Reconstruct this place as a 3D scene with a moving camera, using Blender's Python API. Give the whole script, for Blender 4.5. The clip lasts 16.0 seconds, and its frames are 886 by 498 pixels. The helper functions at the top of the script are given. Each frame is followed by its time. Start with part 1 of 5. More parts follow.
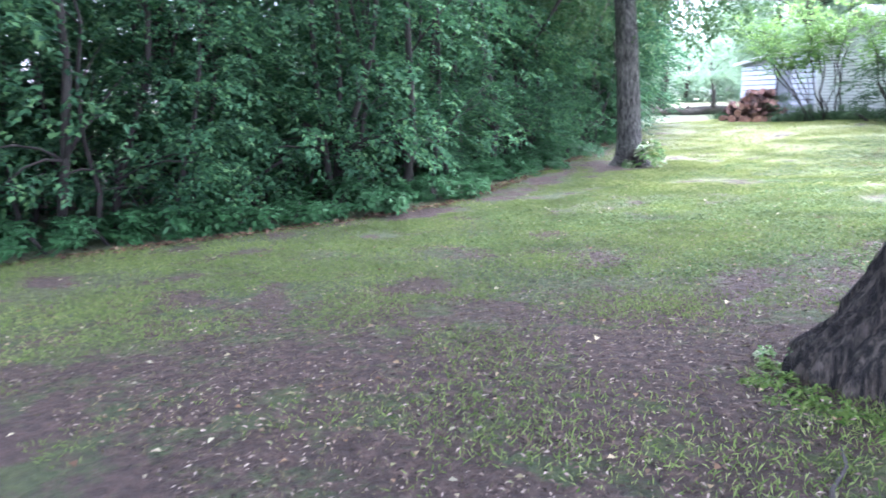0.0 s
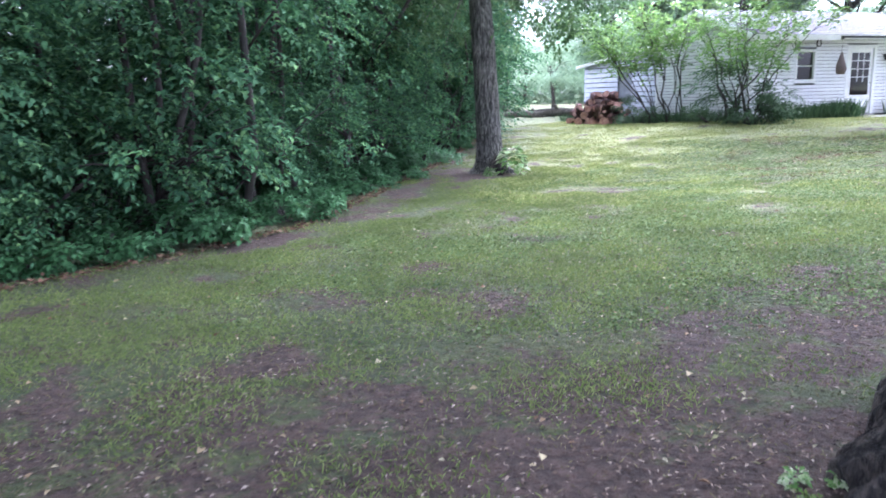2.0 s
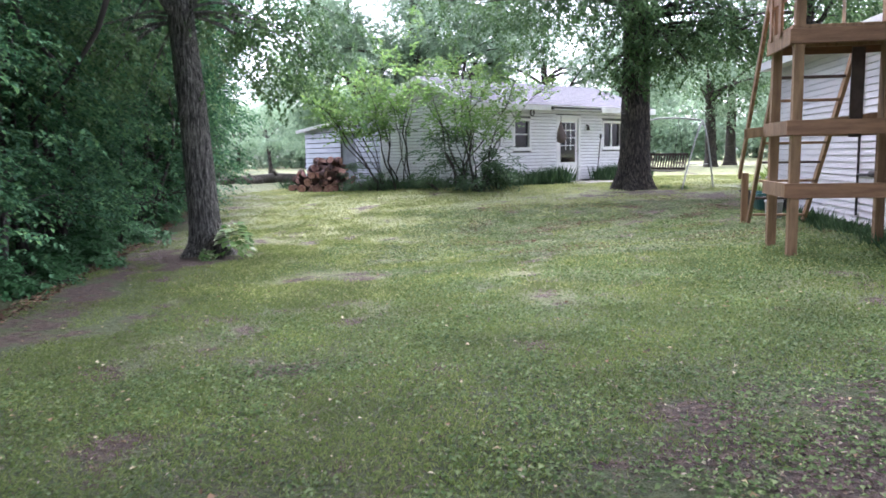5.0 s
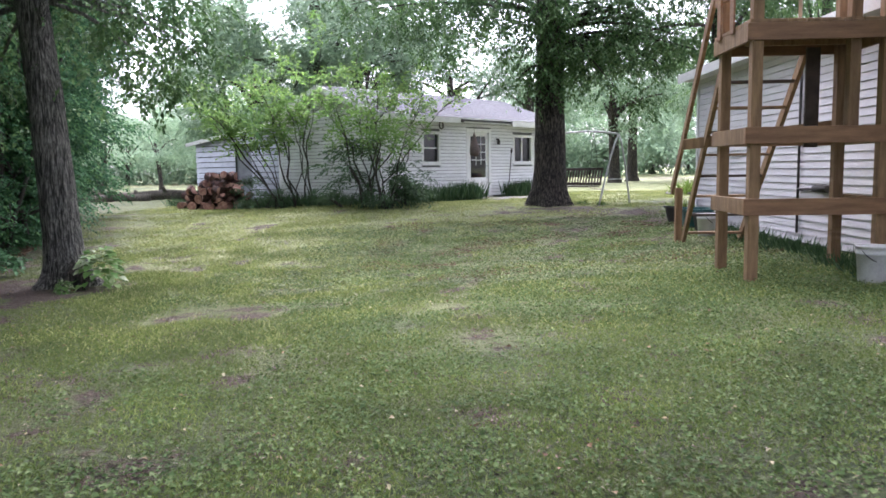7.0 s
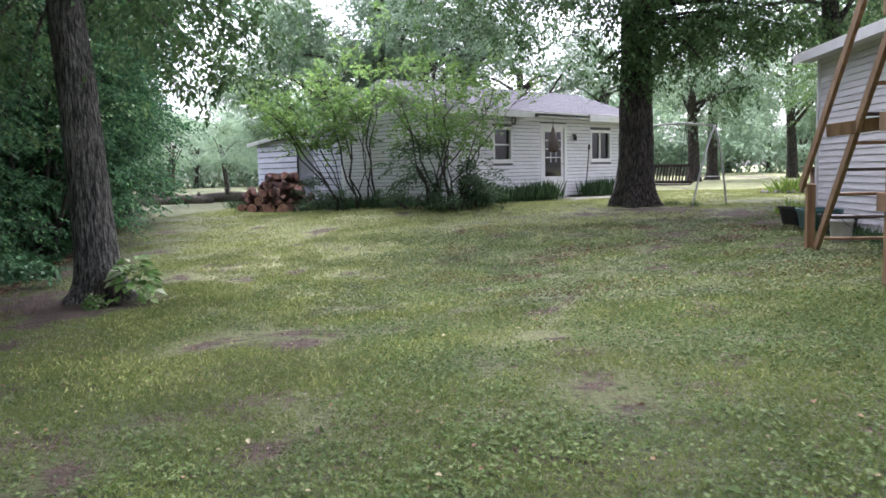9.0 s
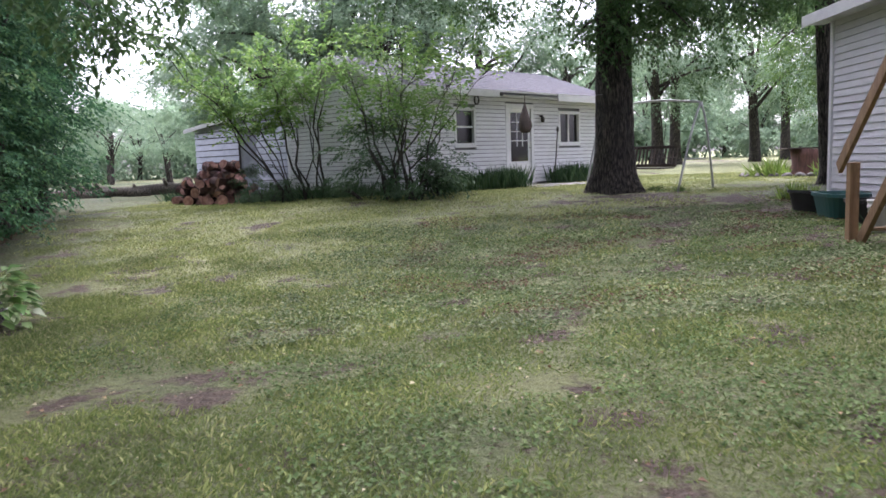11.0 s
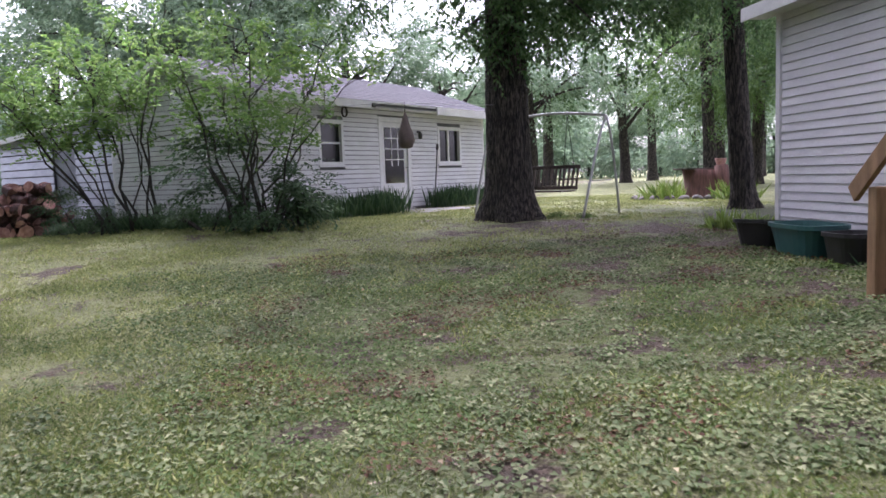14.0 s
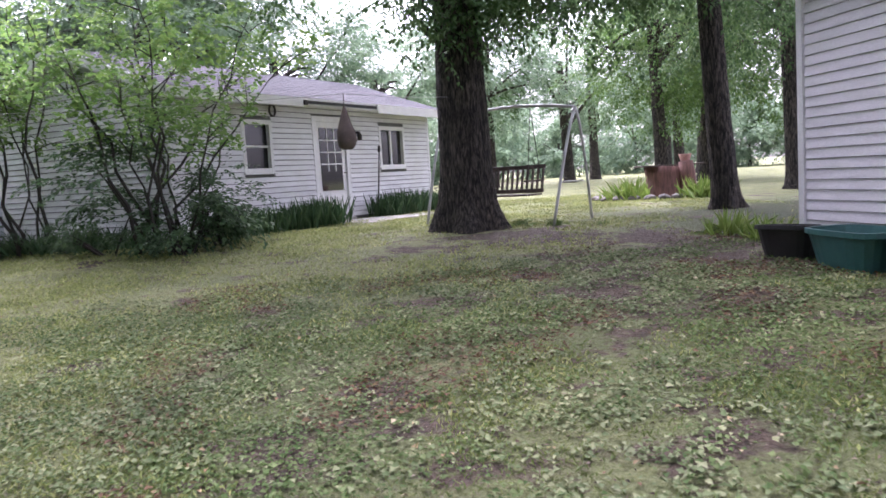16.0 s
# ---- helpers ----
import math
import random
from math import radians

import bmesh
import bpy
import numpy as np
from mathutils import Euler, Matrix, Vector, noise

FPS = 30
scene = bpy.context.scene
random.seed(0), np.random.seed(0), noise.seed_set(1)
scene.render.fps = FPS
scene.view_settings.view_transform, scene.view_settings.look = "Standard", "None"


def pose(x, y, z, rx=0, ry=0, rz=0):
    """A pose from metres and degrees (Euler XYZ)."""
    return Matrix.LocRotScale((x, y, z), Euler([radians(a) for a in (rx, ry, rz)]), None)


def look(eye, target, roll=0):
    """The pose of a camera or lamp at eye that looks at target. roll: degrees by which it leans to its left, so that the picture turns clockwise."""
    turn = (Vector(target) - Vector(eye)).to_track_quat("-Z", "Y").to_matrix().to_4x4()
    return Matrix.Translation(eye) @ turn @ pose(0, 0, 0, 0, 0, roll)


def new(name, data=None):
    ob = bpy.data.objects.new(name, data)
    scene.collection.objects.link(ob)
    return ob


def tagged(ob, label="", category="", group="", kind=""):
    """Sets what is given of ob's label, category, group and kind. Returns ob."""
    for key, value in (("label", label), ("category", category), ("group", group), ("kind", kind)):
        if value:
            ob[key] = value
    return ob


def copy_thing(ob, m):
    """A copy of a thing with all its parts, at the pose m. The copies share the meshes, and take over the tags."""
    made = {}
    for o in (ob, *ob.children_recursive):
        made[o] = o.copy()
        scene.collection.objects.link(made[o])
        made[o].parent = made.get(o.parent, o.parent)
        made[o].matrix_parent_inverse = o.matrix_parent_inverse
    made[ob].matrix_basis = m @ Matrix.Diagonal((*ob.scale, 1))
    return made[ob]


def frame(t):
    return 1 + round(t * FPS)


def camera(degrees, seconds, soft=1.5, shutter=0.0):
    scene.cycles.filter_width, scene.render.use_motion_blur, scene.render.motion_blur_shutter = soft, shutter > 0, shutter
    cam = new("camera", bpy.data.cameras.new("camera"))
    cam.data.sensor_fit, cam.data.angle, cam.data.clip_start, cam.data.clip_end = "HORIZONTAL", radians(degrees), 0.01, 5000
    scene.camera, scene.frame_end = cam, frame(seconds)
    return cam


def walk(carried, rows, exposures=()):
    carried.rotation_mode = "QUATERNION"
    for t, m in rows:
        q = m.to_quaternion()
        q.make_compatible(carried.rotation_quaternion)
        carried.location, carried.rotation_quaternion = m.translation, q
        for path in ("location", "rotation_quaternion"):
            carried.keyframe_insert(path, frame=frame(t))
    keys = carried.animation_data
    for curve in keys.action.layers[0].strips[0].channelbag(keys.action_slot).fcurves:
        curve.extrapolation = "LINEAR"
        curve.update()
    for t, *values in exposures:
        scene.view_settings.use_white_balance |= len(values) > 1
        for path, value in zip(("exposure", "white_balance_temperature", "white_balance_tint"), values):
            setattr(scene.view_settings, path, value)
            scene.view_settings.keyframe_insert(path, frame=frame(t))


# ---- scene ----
cam = camera(60.2, 16.0, 1.6, 0.35)
METRES, EYE, TILT, LEAN, TURN = 14.2, 1.276, 0.0, 0.0, 42.6
ROWS = [
    (0.0, 0.0, 0.0, 0.0, -0.23, -11.23, 1.14),
    (0.5, -0.0044, 0.0279, 0.0009, -6.21, -11.64, 1.3),
    (1.0, -0.0036, 0.055, 0.0, -7.3, -11.76, 1.43),
    (1.5, -0.0024, 0.0817, -0.0003, -9.06, -11.78, 1.55),
    (2.0, -0.0037, 0.1081, 0.0019, -11.85, -11.29, 1.31),
    (2.5, -0.0003, 0.1358, 0.0031, -16.98, -9.64, 0.84),
    (3.0, 0.0042, 0.1613, 0.0051, -22.15, -8.2, 0.41),
    (3.5, 0.0065, 0.1867, 0.0073, -27.24, -6.96, 0.45),
    (4.0, 0.0161, 0.214, 0.006, -28.55, -6.76, 0.71),
    (4.5, 0.0277, 0.2417, 0.0049, -29.99, -6.8, 0.96),
    (5.0, 0.0374, 0.2679, 0.0062, -32.79, -7.02, 0.95),
    (5.2, 0.0420, 0.2782, 0.0058, -33.9, -6.95, 0.93),
    (7.3, 0.1015, 0.375, 0.0017, -40.2, -5.8, 0.85),
    (7.5, 0.107, 0.3836, 0.0013, -39.23, -5.73, 0.84),
    (8.0, 0.1207, 0.4052, 0.0006, -36.72, -5.5, 0.76),
    (8.2, 0.1270, 0.4160, 0.0001, -36.35, -5.5, 0.8),
    (10.3, 0.2056, 0.5390, -0.0066, -34.4, -6.4, 2.1),
    (10.5, 0.2134, 0.5509, -0.0072, -36.89, -6.48, 2.05),
    (11.0, 0.2348, 0.5815, -0.0086, -38.62, -6.65, 1.96),
    (11.5, 0.2535, 0.608, -0.0072, -38.67, -6.59, 1.91),
    (12.0, 0.2705, 0.6386, -0.0067, -38.75, -6.24, 1.95),
    (12.5, 0.2929, 0.6673, -0.0069, -38.92, -5.72, 2.02),
    (13.0, 0.3159, 0.6947, -0.0084, -40.55, -5.38, 1.87),
    (13.5, 0.3406, 0.7192, -0.0072, -46.31, -5.4, 1.5),
    (14.0, 0.3705, 0.7401, -0.0075, -48.46, -5.44, 1.96),
    (14.5, 0.3917, 0.7665, -0.0094, -48.95, -5.66, 2.28),
    (15.0, 0.4157, 0.7938, -0.0092, -50.67, -5.91, 3.21),
    (15.5, 0.4429, 0.8174, -0.0067, -51.74, -5.48, 3.58),
    (16.0, 0.4679, 0.8432, -0.0056, -53.25, -5.41, 3.49),
]
walk(cam, [(t, pose(0, 0, EYE, TILT, LEAN, TURN) @ pose(METRES * x, METRES * y, METRES * z, 90 + pitch, roll, yaw)) for t, x, y, z, yaw, pitch, roll in ROWS],
     [(0.0, 3.92, 5230, 26), (1.0, 3.74, 5230, 26), (2.5, 3.22, 5330, 27), (4.5, 2.86, 5600, 26), (8.0, 2.44, 5900, 23), (11.0, 2.15, 5900, 28), (13.5, 2.05, 5860, 32), (16.0, 2.42, 5880, 34)])

# ---- light ----
world = bpy.data.worlds.new("overcast_sky")
scene.world = world
world.use_nodes = True
wn = world.node_tree
wn.nodes.clear()
sky = wn.nodes.new("ShaderNodeTexSky")
sky.sky_type, sky.sun_disc = "NISHITA", False
sky.sun_elevation, sky.sun_rotation = radians(60), radians(5)
sky.air_density, sky.dust_density, sky.ozone_density = 1.0, 4.0, 1.0
grey = wn.nodes.new("ShaderNodeHueSaturation")
grey.inputs["Saturation"].default_value = 0.22
back = wn.nodes.new("ShaderNodeBackground")
back.inputs["Strength"].default_value = 0.15
wout = wn.nodes.new("ShaderNodeOutputWorld")
wn.links.new(sky.outputs["Color"], grey.inputs["Color"])
wn.links.new(grey.outputs["Color"], back.inputs["Color"])
wn.links.new(back.outputs["Background"], wout.inputs["Surface"])
sun_data = bpy.data.lights.new("sun", "SUN")
sun_data.energy, sun_data.angle, sun_data.color = 1.1, radians(75), (1.0, 0.96, 0.9)
sun = new("sun", sun_data)
sun.matrix_world = look((20 * math.sin(radians(5)), 20 * math.cos(radians(5)), 20 * math.tan(radians(60))), (0, 0, 0))


# ---- materials ----
def shader(name):
    m = bpy.data.materials.new(name)
    m.use_nodes = True
    nt = m.node_tree
    return m, nt, nt.nodes["Principled BSDF"]


def noise_node(nt, scale, detail=6.0, stretch=(1, 1, 1), rough=0.6):
    co = nt.nodes.new("ShaderNodeTexCoord")
    mp = nt.nodes.new("ShaderNodeMapping")
    mp.inputs["Scale"].default_value = stretch
    nz = nt.nodes.new("ShaderNodeTexNoise")
    nz.inputs["Scale"].default_value, nz.inputs["Detail"].default_value = scale, detail
    nz.inputs["Roughness"].default_value = rough
    nt.links.new(co.outputs["Object"], mp.inputs["Vector"])
    nt.links.new(mp.outputs["Vector"], nz.inputs["Vector"])
    return nz


def ramp_node(nt, stops):
    r = nt.nodes.new("ShaderNodeValToRGB")
    e = r.color_ramp.elements
    while len(e) < len(stops):
        e.new(0.5)
    for el, (p, c) in zip(e, stops):
        el.position, el.color = p, (*c, 1)
    return r


def mix_node(nt, a, b, fac, blend="MIX"):
    m = nt.nodes.new("ShaderNodeMix")
    m.data_type, m.blend_type = "RGBA", blend
    for sock, v in ((m.inputs[0], fac), (m.inputs[6], a), (m.inputs[7], b)):
        if hasattr(v, "is_output"):
            nt.links.new(v, sock)
        elif isinstance(v, tuple):
            sock.default_value = (*v, 1)
        else:
            sock.default_value = v
    return m.outputs[2]


def surface(name, dark, light, scale=6.0, stretch=(1, 1, 1), fine=60.0, rough=0.8, bump=0.3, metal=0.0, vary=0.0, stain=None):
    """A grained surface: broad patches, fine grain and relief; vary: how much each piece differs."""
    m, nt, bsdf = shader(name)
    broad, grain = noise_node(nt, scale, 5, stretch), noise_node(nt, fine, 8, stretch)
    r = ramp_node(nt, [(0.32, dark), (0.68, light)])
    nt.links.new(broad.outputs["Fac"], r.inputs["Fac"])
    g = ramp_node(nt, [(0.3, (0.72,) * 3), (0.7, (1.0,) * 3)])
    nt.links.new(grain.outputs["Fac"], g.inputs["Fac"])
    col = mix_node(nt, r.outputs["Color"], g.outputs["Color"], 0.8, "MULTIPLY")
    if stain:
        s = noise_node(nt, scale * 0.35, 4)
        sr = ramp_node(nt, [(0.5, (0, 0, 0)), (0.72, (1, 1, 1))])
        nt.links.new(s.outputs["Fac"], sr.inputs["Fac"])
        col = mix_node(nt, col, stain, sr.outputs["Color"])
    if vary:
        oi = nt.nodes.new("ShaderNodeObjectInfo")
        hs = nt.nodes.new("ShaderNodeHueSaturation")
        mr = nt.nodes.new("ShaderNodeMapRange")
        mr.inputs[3].default_value, mr.inputs[4].default_value = 1 - vary, 1 + vary
        nt.links.new(oi.outputs["Random"], mr.inputs[0])
        nt.links.new(mr.outputs[0], hs.inputs["Value"])
        nt.links.new(col, hs.inputs["Color"])
        col = hs.outputs["Color"]
    nt.links.new(col, bsdf.inputs["Base Color"])
    bsdf.inputs["Roughness"].default_value, bsdf.inputs["Metallic"].default_value = rough, metal
    b = nt.nodes.new("ShaderNodeBump")
    b.inputs["Strength"].default_value, b.inputs["Distance"].default_value = bump, 0.02
    nt.links.new(grain.outputs["Fac"], b.inputs["Height"])
    nt.links.new(b.outputs["Normal"], bsdf.inputs["Normal"])
    return m


def leafy(name, shades, gloss=0.45, through_light=0.35):
    """Leaves: every leaf takes a shade of its own, and lets some light through."""
    m, nt, bsdf = shader(name)
    geo = nt.nodes.new("ShaderNodeNewGeometry")
    r = ramp_node(nt, [(i / (len(shades) - 1), c) for i, c in enumerate(shades)])
    nt.links.new(geo.outputs["Random Per Island"], r.inputs["Fac"])
    broad = noise_node(nt, 0.9, 3)
    br = ramp_node(nt, [(0.3, (0.7,) * 3), (0.7, (1.2, 1.15, 1.0))])
    nt.links.new(broad.outputs["Fac"], br.inputs["Fac"])
    col = mix_node(nt, r.outputs["Color"], br.outputs["Color"], 1.0, "MULTIPLY")
    nt.links.new(col, bsdf.inputs["Base Color"])
    bsdf.inputs["Roughness"].default_value = gloss
    bsdf.inputs["Specular IOR Level"].default_value = 0.14
    tr = nt.nodes.new("ShaderNodeBsdfTranslucent")
    nt.links.new(col, tr.inputs["Color"])
    mx = nt.nodes.new("ShaderNodeMixShader")
    mx.inputs[0].default_value = through_light
    nt.links.new(bsdf.outputs[0], mx.inputs[1])
    nt.links.new(tr.outputs[0], mx.inputs[2])
    nt.links.new(mx.outputs[0], nt.nodes["Material Output"].inputs["Surface"])
    return m


def bark_material(name, dark, light, scale=1.0, long=0.2):
    """Bark in long plates with dark cracks between them."""
    m, nt, bsdf = shader(name)
    warp = noise_node(nt, 5 * scale, 4, (1, 1, 0.4))
    co = nt.nodes.new("ShaderNodeTexCoord")
    shift = nt.nodes.new("ShaderNodeVectorMath")
    shift.operation = "MULTIPLY_ADD"
    shift.inputs[1].default_value = (0.04 / scale,) * 3
    nt.links.new(warp.outputs["Color"], shift.inputs[0])
    nt.links.new(co.outputs["Object"], shift.inputs[2])
    mp = nt.nodes.new("ShaderNodeMapping")
    mp.inputs["Scale"].default_value = (1, 1, long)
    nt.links.new(shift.outputs[0], mp.inputs["Vector"])
    plates = nt.nodes.new("ShaderNodeTexVoronoi")
    plates.feature = "DISTANCE_TO_EDGE"
    plates.inputs["Scale"].default_value = 21 * scale
    nt.links.new(mp.outputs["Vector"], plates.inputs["Vector"])
    torn = noise_node(nt, 26 * scale, 7, (1, 1, long), 0.74)
    shred = nt.nodes.new("ShaderNodeMath")
    shred.operation = "MULTIPLY_ADD"
    shred.inputs[1].default_value, shred.inputs[2].default_value = 3.0, -1.28
    nt.links.new(torn.outputs["Fac"], shred.inputs[0])
    fissure = nt.nodes.new("ShaderNodeMath")
    fissure.operation, fissure.use_clamp = "MULTIPLY_ADD", True
    fissure.inputs[1].default_value = 0.7
    nt.links.new(plates.outputs["Distance"], fissure.inputs[0])
    nt.links.new(shred.outputs[0], fissure.inputs[2])
    ridge, patch = noise_node(nt, 34 * scale, 8, (1, 1, 0.22), 0.72), noise_node(nt, 1.6 * scale, 4)
    crack = ramp_node(nt, [(0.0, dark), (0.2, tuple(0.8 * a + 0.2 * c for a, c in zip(dark, light))), (0.5, light)])
    nt.links.new(fissure.outputs[0], crack.inputs["Fac"])
    grain = ramp_node(nt, [(0.38, (0.25,) * 3), (0.62, (1.45,) * 3)])
    nt.links.new(ridge.outputs["Fac"], grain.inputs["Fac"])
    pr = ramp_node(nt, [(0.35, (0.75, 0.75, 0.72)), (0.7, (1.15, 1.12, 1.05))])
    nt.links.new(patch.outputs["Fac"], pr.inputs["Fac"])
    col = mix_node(nt, crack.outputs["Color"], grain.outputs["Color"], 1.0, "MULTIPLY")
    nt.links.new(mix_node(nt, col, pr.outputs["Color"], 1.0, "MULTIPLY"), bsdf.inputs["Base Color"])
    bsdf.inputs["Roughness"].default_value = 0.95
    b = nt.nodes.new("ShaderNodeBump")
    b.inputs["Strength"].default_value, b.inputs["Distance"].default_value = 1.0, 0.03
    nt.links.new(ridge.outputs["Fac"], b.inputs["Height"])
    b2 = nt.nodes.new("ShaderNodeBump")
    b2.inputs["Strength"].default_value, b2.inputs["Distance"].default_value = 1.0, 0.045
    nt.links.new(fissure.outputs[0], b2.inputs["Height"])
    nt.links.new(b.outputs["Normal"], b2.inputs["Normal"])
    nt.links.new(b2.outputs["Normal"], bsdf.inputs["Normal"])
    return m


def lawn_material():
    """Thatch and soil under the grass blades: the mesh carries how bare the ground is."""
    m, nt, bsdf = shader("lawn")
    at = nt.nodes.new("ShaderNodeAttribute")
    at.attribute_name = "bare"
    big, mid, clod, small = noise_node(nt, 0.7, 4), noise_node(nt, 2.6, 7, rough=0.68), noise_node(nt, 14.0, 6), noise_node(nt, 60.0, 8, rough=0.7)
    g = ramp_node(nt, [(0.3, (0.032, 0.045, 0.014)), (0.5, (0.055, 0.073, 0.023)), (0.72, (0.085, 0.105, 0.037))])
    nt.links.new(clod.outputs["Fac"], g.inputs["Fac"])
    gb = ramp_node(nt, [(0.35, (0.85, 0.95, 0.85)), (0.65, (1.2, 1.1, 0.95))])
    nt.links.new(big.outputs["Fac"], gb.inputs["Fac"])
    grass_col = mix_node(nt, g.outputs["Color"], gb.outputs["Color"], 1.0, "MULTIPLY")
    d = ramp_node(nt, [(0.3, (0.031, 0.018, 0.013)), (0.5, (0.062, 0.038, 0.028)), (0.75, (0.118, 0.077, 0.059))])
    nt.links.new(clod.outputs["Fac"], d.inputs["Fac"])
    add = nt.nodes.new("ShaderNodeMath")
    add.operation = "ADD"
    off = nt.nodes.new("ShaderNodeMath")
    off.operation = "MULTIPLY_ADD"
    off.inputs[1].default_value, off.inputs[2].default_value = 2.2, -1.1
    nt.links.new(mid.outputs["Fac"], off.inputs[0])
    nt.links.new(at.outputs["Fac"], add.inputs[0])
    nt.links.new(off.outputs[0], add.inputs[1])
    mr = ramp_node(nt, [(0.38, (0, 0, 0)), (0.60, (1, 1, 1))])
    nt.links.new(add.outputs[0], mr.inputs["Fac"])
    # Brighter open light is put into the grass colour; soil turns tan there.
    lit_dry = nt.nodes.new("ShaderNodeAttribute")
    lit_dry.attribute_name = "lit_dry"
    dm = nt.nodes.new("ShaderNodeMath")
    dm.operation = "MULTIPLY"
    nt.links.new(lit_dry.outputs["Fac"], dm.inputs[0])
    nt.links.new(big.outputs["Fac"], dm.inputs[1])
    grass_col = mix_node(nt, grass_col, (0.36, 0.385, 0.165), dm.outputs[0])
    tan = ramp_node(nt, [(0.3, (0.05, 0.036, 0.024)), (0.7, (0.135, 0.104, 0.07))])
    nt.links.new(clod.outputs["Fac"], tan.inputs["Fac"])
    soil = mix_node(nt, d.outputs["Color"], tan.outputs["Color"], lit_dry.outputs["Fac"])
    col = mix_node(nt, grass_col, soil, mr.outputs["Color"])
    s = ramp_node(nt, [(0.3, (0.65,) * 3), (0.7, (1.2,) * 3)])
    nt.links.new(small.outputs["Fac"], s.inputs["Fac"])
    nt.links.new(mix_node(nt, col, s.outputs["Color"], 1.0, "MULTIPLY"), bsdf.inputs["Base Color"])
    bsdf.inputs["Roughness"].default_value = 0.95
    b = nt.nodes.new("ShaderNodeBump")
    b.inputs["Strength"].default_value, b.inputs["Distance"].default_value = 1.0, 0.03
    nt.links.new(small.outputs["Fac"], b.inputs["Height"])
    b2 = nt.nodes.new("ShaderNodeBump")
    b2.inputs["Strength"].default_value, b2.inputs["Distance"].default_value = 1.0, 0.09
    nt.links.new(clod.outputs["Fac"], b2.inputs["Height"])
    nt.links.new(b.outputs["Normal"], b2.inputs["Normal"])
    nt.links.new(b2.outputs["Normal"], bsdf.inputs["Normal"])
    return m


def glass_material():
    m, nt, bsdf = shader("window_glass")
    bsdf.inputs["Base Color"].default_value = (0.02, 0.022, 0.025, 1)
    bsdf.inputs["Roughness"].default_value = 0.06
    bsdf.inputs["Transmission Weight"].default_value = 0.5
    return m


LAWN = lawn_material()
BARK_DARK = bark_material("oak_bark", (0.005, 0.0042, 0.0036), (0.112, 0.094, 0.078))
BARK_GREY = bark_material("grey_bark", (0.03, 0.029, 0.027), (0.33, 0.32, 0.295), 1.5, 0.08)
TWIG = surface("twig_bark", (0.014, 0.012, 0.010), (0.045, 0.037, 0.03), 4)
LEAF_WOODS = leafy("woodland_leaf", [(0.027, 0.079, 0.041), (0.045, 0.122, 0.061), (0.074, 0.175, 0.086), (0.122, 0.242, 0.096)], 0.75, 0.35)
LEAF_OAK = leafy("oak_leaf", [(0.055, 0.115, 0.05), (0.085, 0.16, 0.065), (0.13, 0.22, 0.09)])
LEAF_BRIGHT = leafy("lilac_leaf", [(0.105, 0.21, 0.062), (0.165, 0.295, 0.085), (0.25, 0.38, 0.125)], 0.5, 0.5)
LEAF_SHRUB = leafy("shrub_leaf", [(0.04, 0.085, 0.042), (0.065, 0.125, 0.06), (0.10, 0.165, 0.08)])
LEAF_GLADE = leafy("sunlit_tree_leaf", [(0.075, 0.15, 0.045), (0.11, 0.20, 0.06), (0.16, 0.265, 0.085)], 0.5, 0.45)
# Far leaves are lightened: distance haze is put into their colour.
LEAF_FAR_HAZE = leafy("far_haze_leaf", [(0.18, 0.28, 0.19), (0.23, 0.34, 0.235), (0.30, 0.42, 0.29)], 0.6, 0.45)
LEAF_GROUND = leafy("ground_cover_leaf", [(0.038, 0.105, 0.042), (0.052, 0.145, 0.062), (0.08, 0.20, 0.085)])
LEAF_PALE = leafy("hosta_leaf", [(0.10, 0.22, 0.06), (0.16, 0.30, 0.09), (0.24, 0.38, 0.14), (0.55, 0.60, 0.44)])
LEAF_FERN = leafy("fern_leaf", [(0.14, 0.24, 0.05), (0.2, 0.3, 0.07), (0.26, 0.34, 0.1)])
BLADE = leafy("grass_blade", [(0.100, 0.158, 0.044), (0.160, 0.222, 0.071), (0.250, 0.300, 0.118)], 0.9, 0.35)
PLANTAIN = leafy("plantain_leaf", [(0.095, 0.140, 0.065), (0.165, 0.210, 0.110), (0.275, 0.305, 0.185)], 0.8, 0.25)
LEAF_WEED = leafy("weed_leaf", [(0.075, 0.15, 0.03), (0.12, 0.20, 0.045), (0.19, 0.27, 0.075)])
SCRAP = leafy("pale_scraps", [(0.09, 0.065, 0.05), (0.16, 0.12, 0.08), (0.18, 0.19, 0.10), (0.26, 0.25, 0.18)], 0.7, 0.1)
TIN_DARK = surface("dull_blue_grey_tin", (0.15, 0.17, 0.20), (0.24, 0.26, 0.29), 4, (0.5, 0.5, 2), 40, 0.5, 0.1, 0.2, 0.06)
STRAW = leafy("dry_straw", [(0.075, 0.075, 0.04), (0.15, 0.14, 0.075), (0.27, 0.25, 0.14)], 0.8, 0.2)
RUSTY = leafy("rusty_weed", [(0.07, 0.038, 0.026), (0.135, 0.075, 0.05), (0.16, 0.125, 0.065)], 0.7, 0.2)
CLOVER = leafy("clover_leaf", [(0.060, 0.108, 0.036), (0.098, 0.155, 0.058), (0.165, 0.222, 0.10)], 0.8, 0.3)
# Lighter copy of the grass blade, with the open lawn's light in its colour.
BLADE_LIT = leafy("lit_grass_blade", [(0.185, 0.24, 0.085), (0.29, 0.345, 0.135), (0.41, 0.435, 0.21)], 0.9, 0.35)
